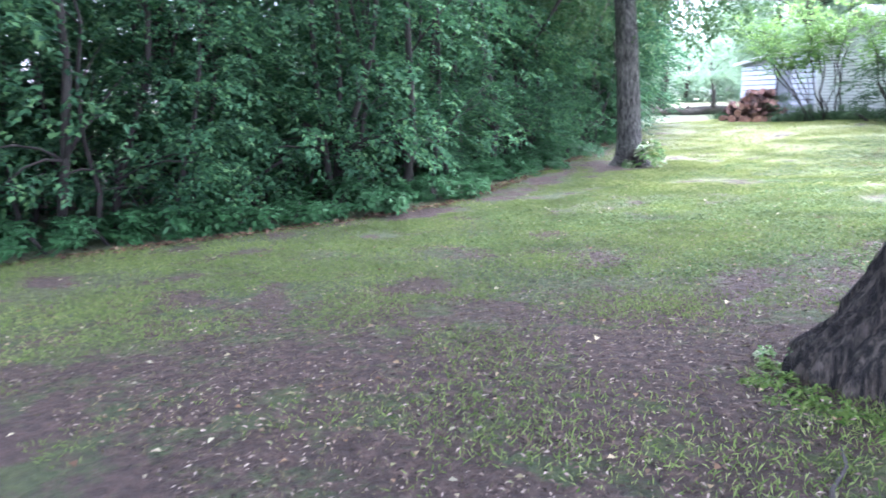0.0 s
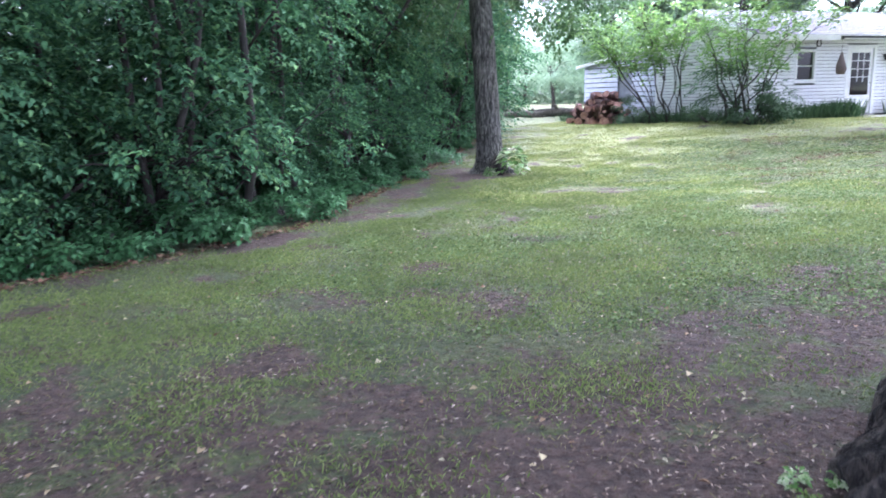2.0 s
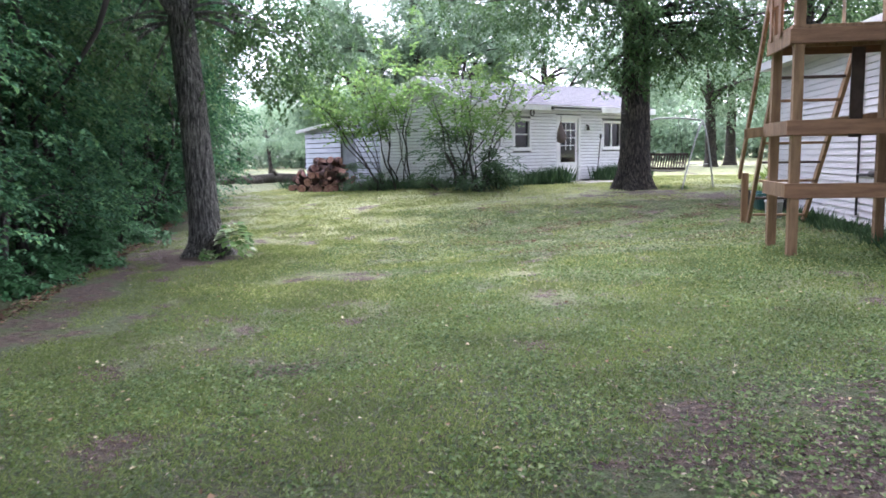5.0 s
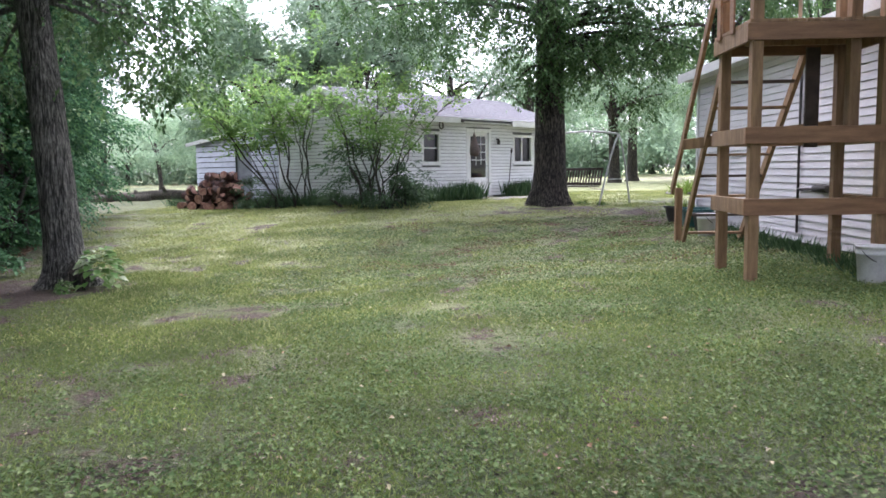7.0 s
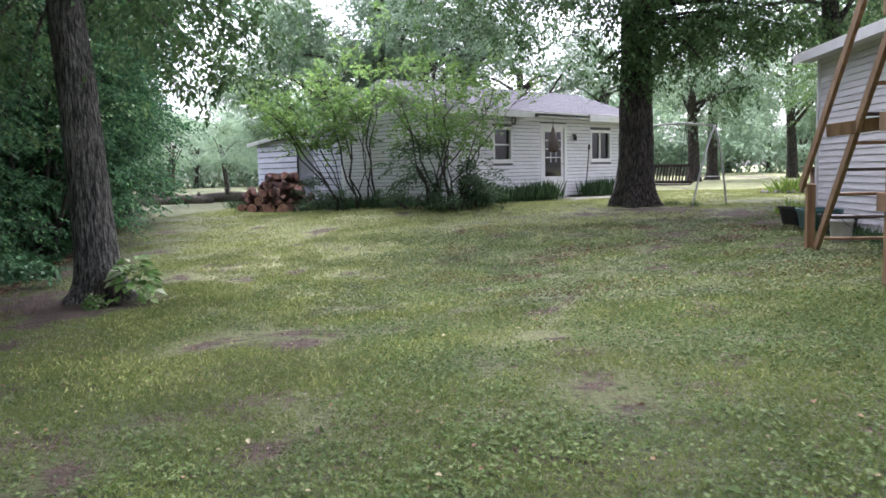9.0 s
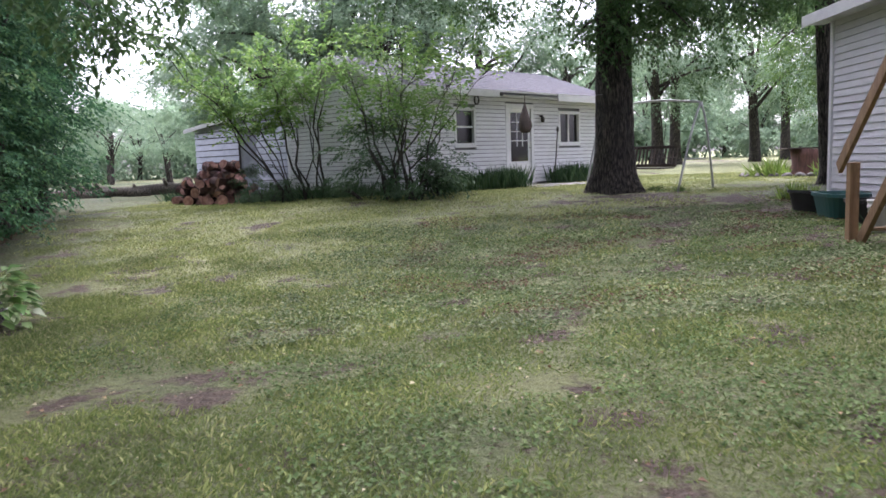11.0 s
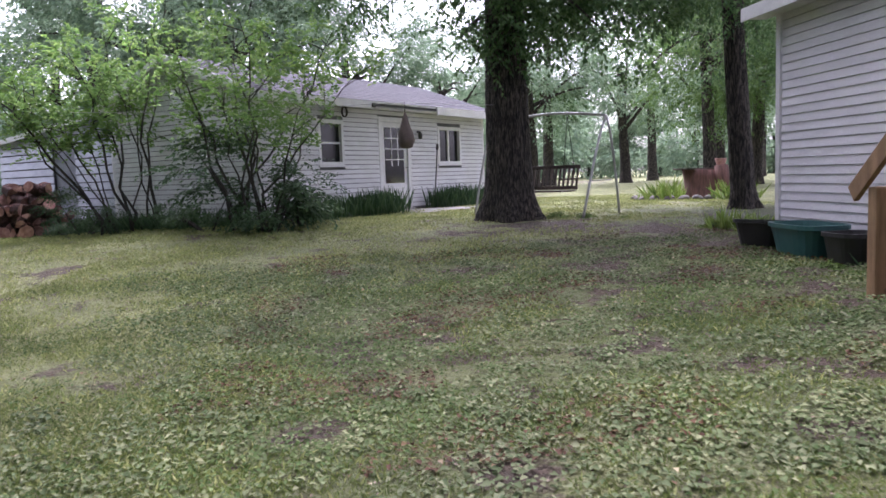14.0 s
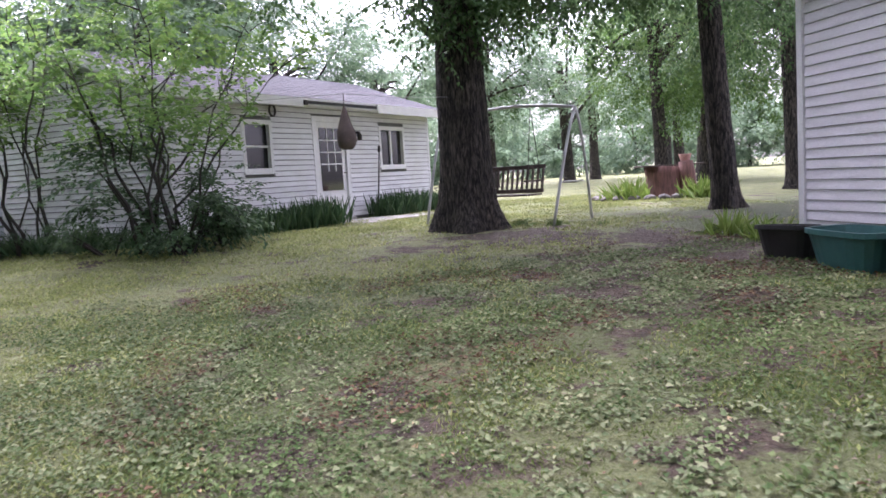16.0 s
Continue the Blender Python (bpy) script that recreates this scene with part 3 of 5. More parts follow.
def the_house():
    h = base("house", HOUSE, "small white house with lapped siding and grey shingle roof", "house")
    run, deep, eave, ridge_y, ridge = 8.68, 4.9, 2.66, 2.45, 3.52
    doors = (3.93, 5.03, 0.12, 2.26)
    w1, w2 = (1.80, 2.52, 1.24, 2.15), (6.40, 7.42, 1.24, 2.14)
    front = part("wall", wall_core(bmesh.new(), (0, 0), (run, 0), -0.3, eave, (0, -1), 0.14, [doors, w1, w2]), WALL_CORE, h)
    siding(front, (0, 0), (run, 0), 0.12, eave, 0.108, (0, -1), SIDING, [(doors[0] - 0.09, doors[1] + 0.09, 0, doors[3] + 0.09), (w1[0] - 0.06, w1[1] + 0.06, w1[2] - 0.06, w1[3] + 0.06), (w2[0] - 0.06, w2[1] + 0.06, w2[2] - 0.06, w2[3] + 0.06)])
    slope = (ridge - eave) / ridge_y
    rise = lambda s: eave + slope * (ridge_y - abs(s - ridge_y))
    gable = part("wall", wall_core(bmesh.new(), (0, deep), (0, 0.14), -0.3, eave, (-1, 0), 0.14), WALL_CORE, h)
    siding(gable, (0, deep), (0, 0), 0.12, ridge, 0.108, (-1, 0), SIDING, top=lambda s: rise(deep - s))
    bm = bmesh.new()
    tri = [[bm.verts.new((x, y, z)) for y, z in ((0, eave), (deep, eave), (ridge_y, ridge - 0.02))] for x in (0, 0.14)]
    bm.faces.new(tri[0]), bm.faces.new(tri[1][::-1])
    for k in range(3):
        bm.faces.new((tri[0][k], tri[1][k], tri[1][(k + 1) % 3], tri[0][(k + 1) % 3]))
    bmesh.ops.recalc_face_normals(bm, faces=bm.faces)
    part("gable_panel", bm, WALL_CORE, gable)
    part("wall", wall_core(bmesh.new(), (run, 0.14), (run, deep), -0.3, eave, (1, 0), 0.14), SIDING, h)
    part("wall", wall_core(bmesh.new(), (run, deep), (0, deep), -0.3, eave, (0, 1), 0.14), SIDING, h)
    for x, y in ((-0.03, -0.03), (run - 0.05, -0.03), (-0.03, deep - 0.05)):
        part("corner_board", boxed((x, y, 0.1), (x + 0.08, y + 0.08, eave), 0.006), TRIM, h)
    # roof
    over, rake = 0.38, 0.30
    low_f, low_b, top_z = (-over, eave - slope * over + 0.12), (deep + over, eave - slope * over + 0.12), ridge + 0.12
    roof = part("roof", slab([(-rake, low_f[0], low_f[1]), (run + rake, low_f[0], low_f[1]), (run + rake, ridge_y, top_z), (-rake, ridge_y, top_z)], 0.1), SHINGLE, h, "grey shingle roof")
    part("roof", slab([(-rake, ridge_y, top_z), (run + rake, ridge_y, top_z), (run + rake, low_b[0], low_b[1]), (-rake, low_b[0], low_b[1])], 0.1), SHINGLE, h, "grey shingle roof")
    shingles(roof, -rake - 0.01, run + rake + 0.01, (low_f[0] - 0.03, low_f[1] - 0.01), (ridge_y, top_z), 15)
    part("ridge_cap", slab([(-rake, ridge_y - 0.12, top_z - 0.02), (run + rake, ridge_y - 0.12, top_z - 0.02), (run + rake, ridge_y + 0.12, top_z + 0.03), (-rake, ridge_y + 0.12, top_z + 0.03)], 0.02), SHINGLE, roof)
    # eave: fascia boards left and right of an open stretch over the door
    zf = low_f[1]
    for x0, x1, dz, dy in ((-rake, 3.15, -0.16, -0.03), (5.75, run + rake, -0.19, -0.06)):
        part("fascia_board", boxed((x0, low_f[0] + dy - 0.02, zf + dz - 0.02), (x1, low_f[0] + dy + 0.012, zf - 0.005), 0.004), TRIM, roof)
    part("drip_edge", boxed((3.15, low_f[0] - 0.035, zf - 0.045), (5.75, low_f[0] - 0.005, zf - 0.002), 0.003), TRIM, roof)
    part("gutter_end", boxed((3.12, low_f[0] - 0.10, zf - 0.15), (3.22, low_f[0] - 0.055, zf - 0.05), 0.01), IRON, roof)
    part("soffit", boxed((-rake, low_f[0] + 0.01, zf - 0.135), (run + rake, -0.03, zf - 0.115)), TRIM, roof)
    for y0, z0, y1, z1 in ((low_f[0], low_f[1], ridge_y, top_z), (ridge_y, top_z, low_b[0], low_b[1])):
        part("rake_board", beam((-rake - 0.022, y0, z0 - 0.07), (-rake - 0.022, y1, z1 - 0.07), 0.03, 0.17, 0.004), TRIM, roof)
        part("rake_soffit", slab([(-rake, y0, z0 - 0.12), (0, y0, z0 - 0.12), (0, y1, z1 - 0.12), (-rake, y1, z1 - 0.12)], 0.015), TRIM, roof)
    house_window(h, *w1, "across")
    house_window(h, *w2, "upright")
    # door
    x0, x1, z0, z1 = doors
    d = part("door", boxed((x0 + 0.04, 0.02, z0 + 0.03), (x1 - 0.04, 0.065, z1 - 0.03), 0.004), TRIM, h, "white door with a nine-light window")
    for lo, hi in (((x0 - 0.09, -0.03, z0), (x0 + 0.04, 0.08, z1 + 0.09)), ((x1 - 0.04, -0.03, z0), (x1 + 0.09, 0.08, z1 + 0.09)), ((x0 + 0.04, -0.03, z1 - 0.03), (x1 - 0.04, 0.08, z1 + 0.09))):
        part("door_frame", boxed(lo, hi, 0.006), TRIM, d)
    lx0, lx1, lz0, lz1 = x0 + 0.17, x1 - 0.17, z0 + 0.62, z1 - 0.16
    part("door_pane", boxed((lx0, 0.008, lz0), (lx1, 0.019, lz1)), GLASS, d)
    for i in range(1, 3):
        x = lx0 + (lx1 - lx0) * i / 3
        part("glazing_bar", boxed((x - 0.012, -0.004, lz0 + 0.42), (x + 0.012, 0.007, lz1), 0.002), TRIM, d)
    for i in range(1, 4):
        z = lz1 - 0.26 * i
        part("glazing_bar", boxed((lx0, -0.007, z - 0.012), (lx1, 0.006, z + 0.012), 0.002), TRIM, d)
    part("kick_panel", boxed((lx0, 0.006, z0 + 0.12), (lx1, 0.018, z0 + 0.5), 0.004), TRIM, d)
    part("door_handle", tube(bmesh.new(), [(x1 - 0.1, 0.02, z0 + 1.0), (x1 - 0.1, -0.04, z0 + 1.0), (x1 - 0.16, -0.05, z0 + 1.0)], [0.012] * 3), IRON, d)
    part("threshold", boxed((x0 - 0.05, -0.14, z0 - 0.06), (x1 + 0.05, 0.1, z0 - 0.002), 0.006), CONCRETE, d)
    part("wall_lamp", tube(bmesh.new(), [(5.42, -0.03, 2.02), (5.42, -0.10, 2.02), (5.42, -0.12, 1.95), (5.42, -0.12, 1.84)], [0.03, 0.03, 0.06, 0.05], 10), IRON, h, "small dark outdoor wall lamp")
    bm = bmesh.new()
    pts = [(2.62 + 0.085 * math.cos(a), -0.045, 2.40 + 0.11 * math.sin(a)) for a in [radians(v) for v in range(-250, 71, 20)]]
    part("horseshoe", tube(bm, pts, [0.022] * len(pts), 6), IRON, h, "dark horseshoe hung under the eave")
    part("foundation", boxed((0.02, 0.02, -0.4), (run - 0.02, deep - 0.02, 0.1)), CONCRETE, h)
    # low tin-sided lean-to beyond the gable
    x, y0, y1, top, high = 0.18, deep + 0.02, 10.55, 2.12, 2.66
    slant = lambda s: top + (high - top) * s / (y1 - y0)
    hole = (2.7, 3.75, -0.1, 1.9)
    lean = part("lean_to_wall", wall_core(bmesh.new(), (x, y1), (x, y0), -0.3, top, (-1, 0), 0.12, [hole]), WALL_CORE, h)
    part("lean_to_wall", slab([(x, y1, top + 0.01), (x, y0, high), (x + 0.12, y0, high), (x + 0.12, y1, top + 0.01)], 0.5), WALL_CORE, h)
    siding(lean, (x, y1), (x, y0), 0.0, high, 0.2, (-1, 0), TIN, [hole], top=slant, gap=0.03)
    part("lean_to_wall", wall_core(bmesh.new(), (x, y1), (3.4, y1), -0.3, top, (0, 1), 0.12), TIN, h)
    part("lean_to_wall", boxed((3.4, y0, -0.3), (3.52, y1, top)), TIN, h)
    part("lean_to_door", boxed((x + 0.04, y1 - 3.74, -0.1), (x + 0.08, y1 - 2.71, 1.89), 0.004), TIN_DARK, h, "dull blue-grey lean-to door")
    part("lean_to_roof", slab([(x - 0.25, y0 + 0.01, high + 0.07), (3.7, y0 + 0.01, high + 0.07), (3.7, y1 + 0.3, top + 0.04), (x - 0.25, y1 + 0.3, top + 0.04)], 0.05), TIN, h, "pale tin roof")
    part("lean_to_fascia", beam((x - 0.265, y0 + 0.01, high), (x - 0.265, y1 + 0.3, top - 0.03), 0.025, 0.13, 0.004), TRIM, h)


the_house()

STEP = base("door_step", HOUSE @ pose(4.4, -0.9, 0), "pale concrete slab path before the door", "path")
part("slab", boxed((-0.7, -0.6, -0.1), (2.4, 0.7, 0.07), 0.02), CONCRETE, STEP)


# ---- the shed ----
def the_shed():
    m = pose(1.98, 20.5, 0.18, 0, 0, 2)
    s = base("shed", m, "white shed with horizontal vinyl siding and white eaves", "shed")
    long, wide, lo, top = 9.5, 5.0, 0.02, 2.86
    w = part("wall", wall_core(bmesh.new(), (0, 0), (0, -long), -0.3, top, (-1, 0), 0.12), WALL_CORE, s)
    siding(w, (0, 0), (0, -long), lo, top, 0.105, (-1, 0), SHED_SIDING, gap=0.005, lip=0.022)
    b = part("wall", wall_core(bmesh.new(), (wide, 0), (0.12, 0), -0.3, top, (0, 1), 0.12), WALL_CORE, s)
    siding(b, (wide, 0), (0, 0), lo, top, 0.105, (0, 1), SHED_SIDING)
    part("wall", boxed((wide - 0.12, -long + 0.12, -0.3), (wide, -0.12, top)), SHED_SIDING, s)
    part("wall", boxed((0.12, -long, -0.3), (wide, -long + 0.12, top)), SHED_SIDING, s)
    part("corner_board", boxed((-0.045, -0.04, lo - 0.02), (0.035, 0.045, top), 0.006), TRIM, s)
    part("foundation", boxed((0.01, -long + 0.02, -0.4), (wide - 0.02, -0.02, lo)), CONCRETE, s)
    for x, sign in ((-0.32, 1), (wide + 0.32, -1)):
        part("roof", slab([(x, 0.35, top + 0.1), (wide / 2, 0.35, top + 1.1), (wide / 2, -long - 0.35, top + 1.1), (x, -long - 0.35, top + 0.1)][::sign], 0.08), SHINGLE, s, "grey shingle roof")
    part("soffit", boxed((-0.30, -long - 0.3, top - 0.02), (-0.01, 0.33, top + 0.0), 0.003), TRIM, s)
    part("fascia_board", boxed((-0.345, -long - 0.35, top - 0.05), (-0.322, 0.352, top + 0.115), 0.004), TRIM, s)
    for y in (0, -long + 0.06):
        bm = bmesh.new()
        a = [[bm.verts.new((x, yy, z)) for x, z in ((0, top), (wide, top), (wide / 2, top + 1.0))] for yy in (y, y - 0.06)]
        bm.faces.new(a[0]), bm.faces.new(a[1][::-1])
        for k in range(3):
            bm.faces.new((a[0][k], a[1][k], a[1][(k + 1) % 3], a[0][(k + 1) % 3]))
        part("gable_panel", bm, SHED_SIDING, s)
    part("conduit", tube(bmesh.new(), [(-0.05, -4.6, 0.15), (-0.05, -4.6, 2.7)], [0.02, 0.02]), IRON, s, "dark conduit pipe up the wall")
    part("wall_bracket", tube(bmesh.new(), [(-0.06, -4.62, 0.78), (-0.06, -5.1, 0.79), (-0.06, -5.12, 0.80), (-0.06, -5.5, 0.80)], [0.018, 0.018, 0.05, 0.05]), IRON, s)


the_shed()


# ---- the play tower ----
def the_tower():
    x0, x1, y0, y1 = 0.33, 1.62, 12.72, 13.70
    zg = 0.02
    t = base("play_tower", pose(0, 0, 0), "tall unpainted cedar play tower with ladder and railings", "play tower")
    sq = 0.055
    for x, y, top in ((x0, y0, 3.72), (x0, y1, 3.72), (x1, y0, 3.72), (x1, y1, 3.72)):
        part("post", boxed((x - sq, y - sq, ground_z(x, y) - 0.08), (x + sq, y + sq, top), 0.008), LUMBER, t)
    part("post", boxed((x1 - 0.34, y0 + 0.03, 1.70), (x1 - 0.23, y0 + 0.14, 3.7), 0.008), LUMBER, t)
    for z in (0.88, 1.61, 2.64):
        hh = 0.085
        part("cross_beam", boxed((x0 - 0.12, y0 - sq - 0.042, z - hh), (x1 + 0.14, y0 - sq - 0.002, z + hh), 0.006), LUMBER_RED, t)
        part("cross_beam", boxed((x0 - sq - 0.042, y0 - sq - 0.002, z - hh), (x0 - sq - 0.002, y1 + 0.12, z + hh), 0.006), LUMBER, t)
        part("cross_beam", boxed((x1 + sq + 0.002, y0 - sq, z - hh), (x1 + sq + 0.042, y1 + 0.1, z + hh), 0.006), LUMBER, t)
        if z != 0.88:
            part("cross_beam", boxed((x0 - sq, y1 + sq + 0.002, z - hh), (x1 + sq, y1 + sq + 0.042, z + hh), 0.006), LUMBER_RED, t)
    n = 8
    for i in range(n):
        w = (x1 - x0 + 0.2) / n
        part("deck_board", boxed((x0 - 0.1 + i * w + 0.004, y0 - 0.09, 2.728), (x0 - 0.1 + (i + 1) * w - 0.004, y1 + 0.09, 2.762), 0.004), LUMBER, t)
    part("joist", boxed((x0 + sq, (y0 + y1) / 2 - 0.02, 2.58), (x1 - sq, (y0 + y1) / 2 + 0.02, 2.726), 0.004), LUMBER, t)
    for z in (3.15, 3.62):
        part("rail", boxed((x0 - 0.1, y0 - sq - 0.042, z - 0.05), (x1 + 0.1, y0 - sq - 0.002, z + 0.05), 0.006), LUMBER_RED, t)
        part("rail", boxed((x0 - sq - 0.042, y0 - sq - 0.002, z - 0.05), (x0 - sq - 0.002, y1 + 0.1, z + 0.05), 0.006), LUMBER_RED, t)
    for y in (y0 + 0.42, y0 + 0.86):
        part("baluster", boxed((x0 - sq - 0.064, y - 0.06, 2.70), (x0 - sq - 0.043, y + 0.06, 3.62), 0.004), LUMBER_RED, t)
    # ladder on the far side
    for xf, xt in ((0.66, 0.42), (1.52, 1.34)):
        part("ladder_stringer", beam((xf, 16.62, ground_z(xf, 16.6) + 0.02), (xt, 13.84, 2.78), 0.05, 0.13, 0.006), LUMBER, t)
    for i in range(9):
        f = (i + 0.7) / 9.3
        y, z = 16.62 + (13.84 - 16.62) * f, 0.1 + 2.68 * f
        part("ladder_rung", beam((0.66 - 0.24 * f + 0.03, y, z), (1.52 - 0.18 * f - 0.03, y, z), 0.11, 0.035, 0.004), DARK_WOOD if i % 2 else LUMBER, t)
    part("ladder_post", boxed((0.56, 16.66, ground_z(0.6, 16.7) - 0.05), (0.66, 16.76, 0.98), 0.008), LUMBER, t)
    part("handrail", beam((0.57, 16.95, 0.92), (0.27, 13.78, 3.45), 0.045, 0.14, 0.006), LUMBER, t)
    part("brace", beam((0.30, 15.3, 1.60), (1.60, 13.80, 1.74), 0.04, 0.14, 0.006), LUMBER, t)
    part("hanging_board", boxed((1.16, 13.50, 1.50), (1.31, 13.54, 2.60), 0.006), DARK_WOOD, t, "dark board hung under the deck")
    part("fire_pole", tube(bmesh.new(), [(0.95, 13.2, 2.77), (0.93, 13.15, 3.2), (0.70, 12.95, 3.9)], [0.02] * 3, 10), GALVANISED, t, "pale metal pole above the deck")


the_tower()


def bucket(m, label):
    b = base("bucket", m, label, "bucket", "buckets by the tower")
    bm = bmesh.new()
    prof = [(0.0, 0.0), (0.125, 0.0), (0.13, 0.01), (0.148, 0.28), (0.158, 0.285), (0.158, 0.31), (0.150, 0.315), (0.152, 0.35), (0.162, 0.355), (0.162, 0.375), (0.148, 0.375), (0.128, 0.02), (0.0, 0.02)]
    rings = [[bm.verts.new((r * math.cos(a), r * math.sin(a), z)) for a in [2 * math.pi * k / 24 for k in range(24)]] for r, z in prof[1:-1]]
    for ra, rb in zip(rings, rings[1:]):
        for k in range(24):
            bm.faces.new((ra[k], ra[(k + 1) % 24], rb[(k + 1) % 24], rb[k])).smooth = True
    bm.faces.new(rings[0][::-1]), bm.faces.new(rings[-1])
    part("pail", bm, WHITE_PLASTIC, b)
    pts = [(0.165 * math.cos(a), -0.03 - 0.1 * math.sin(a), 0.33 - 0.12 * math.sin(a)) for a in [math.pi * k / 10 for k in range(11)]]
    part("handle", tube(bmesh.new(), pts, [0.005] * 11, 6), IRON, b, "wire handle")
    return b


for bx, by, turn in ((1.42, 12.42, 20), (1.78, 12.35, 140), (1.25, 17.4, 60)):
    bucket(pose(bx, by, ground_z(bx, by), 0, 0, turn), "dirty white plastic bucket standing on the grass")


def tub(m, material, label, wide, deep, high):
    b = base("planter_tub", m, label, "tub", "tubs by the shed")
    bm = bmesh.new()
    rings = []
    for f, z, g in ((0.78, 0, 0), (0.98, high * 0.86, 0), (1.06, high * 0.87, 0), (1.06, high, 0), (0.96, high, 0), (0.76, 0.03, 0)):
        ring = []
        for k in range(32):
            a = 2 * math.pi * k / 32
            c, s = math.cos(a), math.sin(a)
            q = (abs(c) ** 4 + abs(s) ** 4) ** -0.25
            ring.append(bm.verts.new((wide / 2 * f * q * c, deep / 2 * f * q * s, z)))
        rings.append(ring)
    for ra, rb in zip(rings, rings[1:]):
        for k in range(32):
            bm.faces.new((ra[k], ra[(k + 1) % 32], rb[(k + 1) % 32], rb[k]))
    bm.faces.new(rings[0][::-1]), bm.faces.new(rings[-1])
    part("tub_body", bm, material, b)
    part("soil", tube(bmesh.new(), [(0, 0, high * 0.3), (0, 0, high * 0.7)], [min(wide, deep) * 0.40] * 2, 20), SOIL, b)


tub(pose(1.62, 20.15, ground_z(1.6, 20.1) - 0.01, 0, 4, 25), BLACK_PLASTIC, "black plastic tub against the shed corner", 0.72, 0.6, 0.32)
tub(pose(1.56, 19.2, ground_z(1.5, 19.2) - 0.01, 0, 0, 86), GREEN_PLASTIC, "teal green plastic tub beside the shed", 0.95, 0.55, 0.36)
tub(pose(1.57, 18.4, ground_z(1.5, 18.4) - 0.01, 0, 0, 92), BLACK_PLASTIC, "low black plastic tub beside the shed", 0.5, 0.48, 0.32)


# ---- trees ----
def trunk_mesh(r, h, flare, lean, seed, seg=44, rings=46, roots=5, bumps=0.07, fall=0.75, deep=0.0):
    """A trunk with root flare, leaning top and furrowed bark."""
    bm = bmesh.new()
    rr = []
    for i in range(rings):
        f = (i / (rings - 1)) ** 1.6
        z = -0.25 + (h + 0.25) * f
        zz = max(z, 0.0)
        rad = r * (1 - 0.45 * f) + flare * math.exp(-zz / (r * fall))
        c = Vector((lean[0] * f, lean[1] * f, z)) + Vector((noise.noise((seed, z * 0.3, 0)), noise.noise((seed, 9, z * 0.3)), 0)) * r * 0.25 * f
        ring = []
        for k in range(seg):
            a = 2 * math.pi * k / seg
            root = 1 + min(flare / r, 0.5) * (0.45 if flare < 0.3 else 0.2) * math.exp(-zz / (r * 0.9)) * math.cos(roots * a + seed)
            fur = 1 + bumps * noise.noise((math.cos(a) * 4.5 + seed, math.sin(a) * 4.5, z * 0.7)) + bumps * 0.7 * noise.noise((math.cos(a) * 11, math.sin(a) * 11 + seed, z * 1.6))
            if deep:
                n1 = abs(noise.noise((math.cos(a) * 13 + seed, math.sin(a) * 13, z * 2.0))) + 0.6 * abs(noise.noise((math.cos(a) * 27, math.sin(a) * 27 + seed, z * 5.0)))
                fur += deep * (min(n1, 0.5) - 0.25)
            ring.append(bm.verts.new(c + Vector((math.cos(a), math.sin(a), 0)) * rad * root * fur))
        rr.append(ring)
    for ra, rb in zip(rr, rr[1:]):
        for k in range(seg):
            bm.faces.new((ra[k], ra[(k + 1) % seg], rb[(k + 1) % seg], rb[k])).smooth = True
    bm.faces.new(rr[-1])
    return bm


def tree(name, x, y, r, h, flare, lean, limbs, crown, leaf, leaf_mat, bark, label, seed, category="tree", group="", hang=None, fall=0.75, fine=None):
    """A trunk with limbs and a crown of leafy sprays. crown: (centre, size, sprays, gap); limbs: how many; hang: low sprays (place, spread, sprays)."""
    rng = np.random.default_rng(seed)
    t = base(name, pose(x, y, ground_z(x, y)), label, category, group)
    part("trunk", trunk_mesh(r, h, flare, lean, seed, *(fine or (44, 46)), fall=fall, deep=0.22 if fine else 0.1), bark, t)
    c, size, count, gap = crown
    C, A = crown_points(rng, count, c, size, gap)
    for i in range(limbs):
        j = rng.integers(len(C))
        z0 = rng.uniform(0.35, 0.95) * h
        f = ((z0 + 0.25) / (h + 0.25))
        start = Vector((lean[0] * f, lean[1] * f, z0))
        end = Vector(C[j])
        mid = start.lerp(end, 0.5) + Vector((0, 0, 0.12 * (end - start).length))
        pts = [start, start.lerp(mid, 0.5), mid, mid.lerp(end, 0.5) + Vector(rng.normal(size=3) * 0.1), end]
        rad = r * rng.uniform(0.16, 0.34)
        part("limb", tube(bmesh.new(), pts, [rad, rad * 0.8, rad * 0.6, rad * 0.38, rad * 0.12], 8), bark, t)
    P = [sprays(rng, C, A + unit(rng, len(C)) * 0.5 + np.array([0, 0, -0.15]), 9, leaf * 5, leaf)]
    for place, spread, n in hang or ():
        K = max(3, n // 9)
        H = np.array(place) + rng.normal(size=(K, 3)) * np.array(spread)
        root = Vector((lean[0] * 0.5, lean[1] * 0.5, min(h * 0.8, place[2] + 0.4)))
        for q in H[:: max(1, K // 5)]:
            part("limb", tube(bmesh.new(), bend(root, q, -0.25, 6), [r * 0.13, r * 0.11, r * 0.09, r * 0.07, r * 0.045, r * 0.02], 7), bark, t)
        H = np.repeat(H, 9, axis=0) + rng.normal(size=(K * 9, 3)) * np.array([0.3, 0.3, 0.12])
        W = unit(rng, len(H)) * np.array([1, 1, 0.3]) + np.array([0, 0, -0.2])
        P.append(sprays(rng, H, W, 10, leaf * 4.5, leaf, 0.5))
    P = [np.concatenate(q) for q in zip(*P)]
    leaf_cloud("crown", *P, leaf_mat, t)
    return t


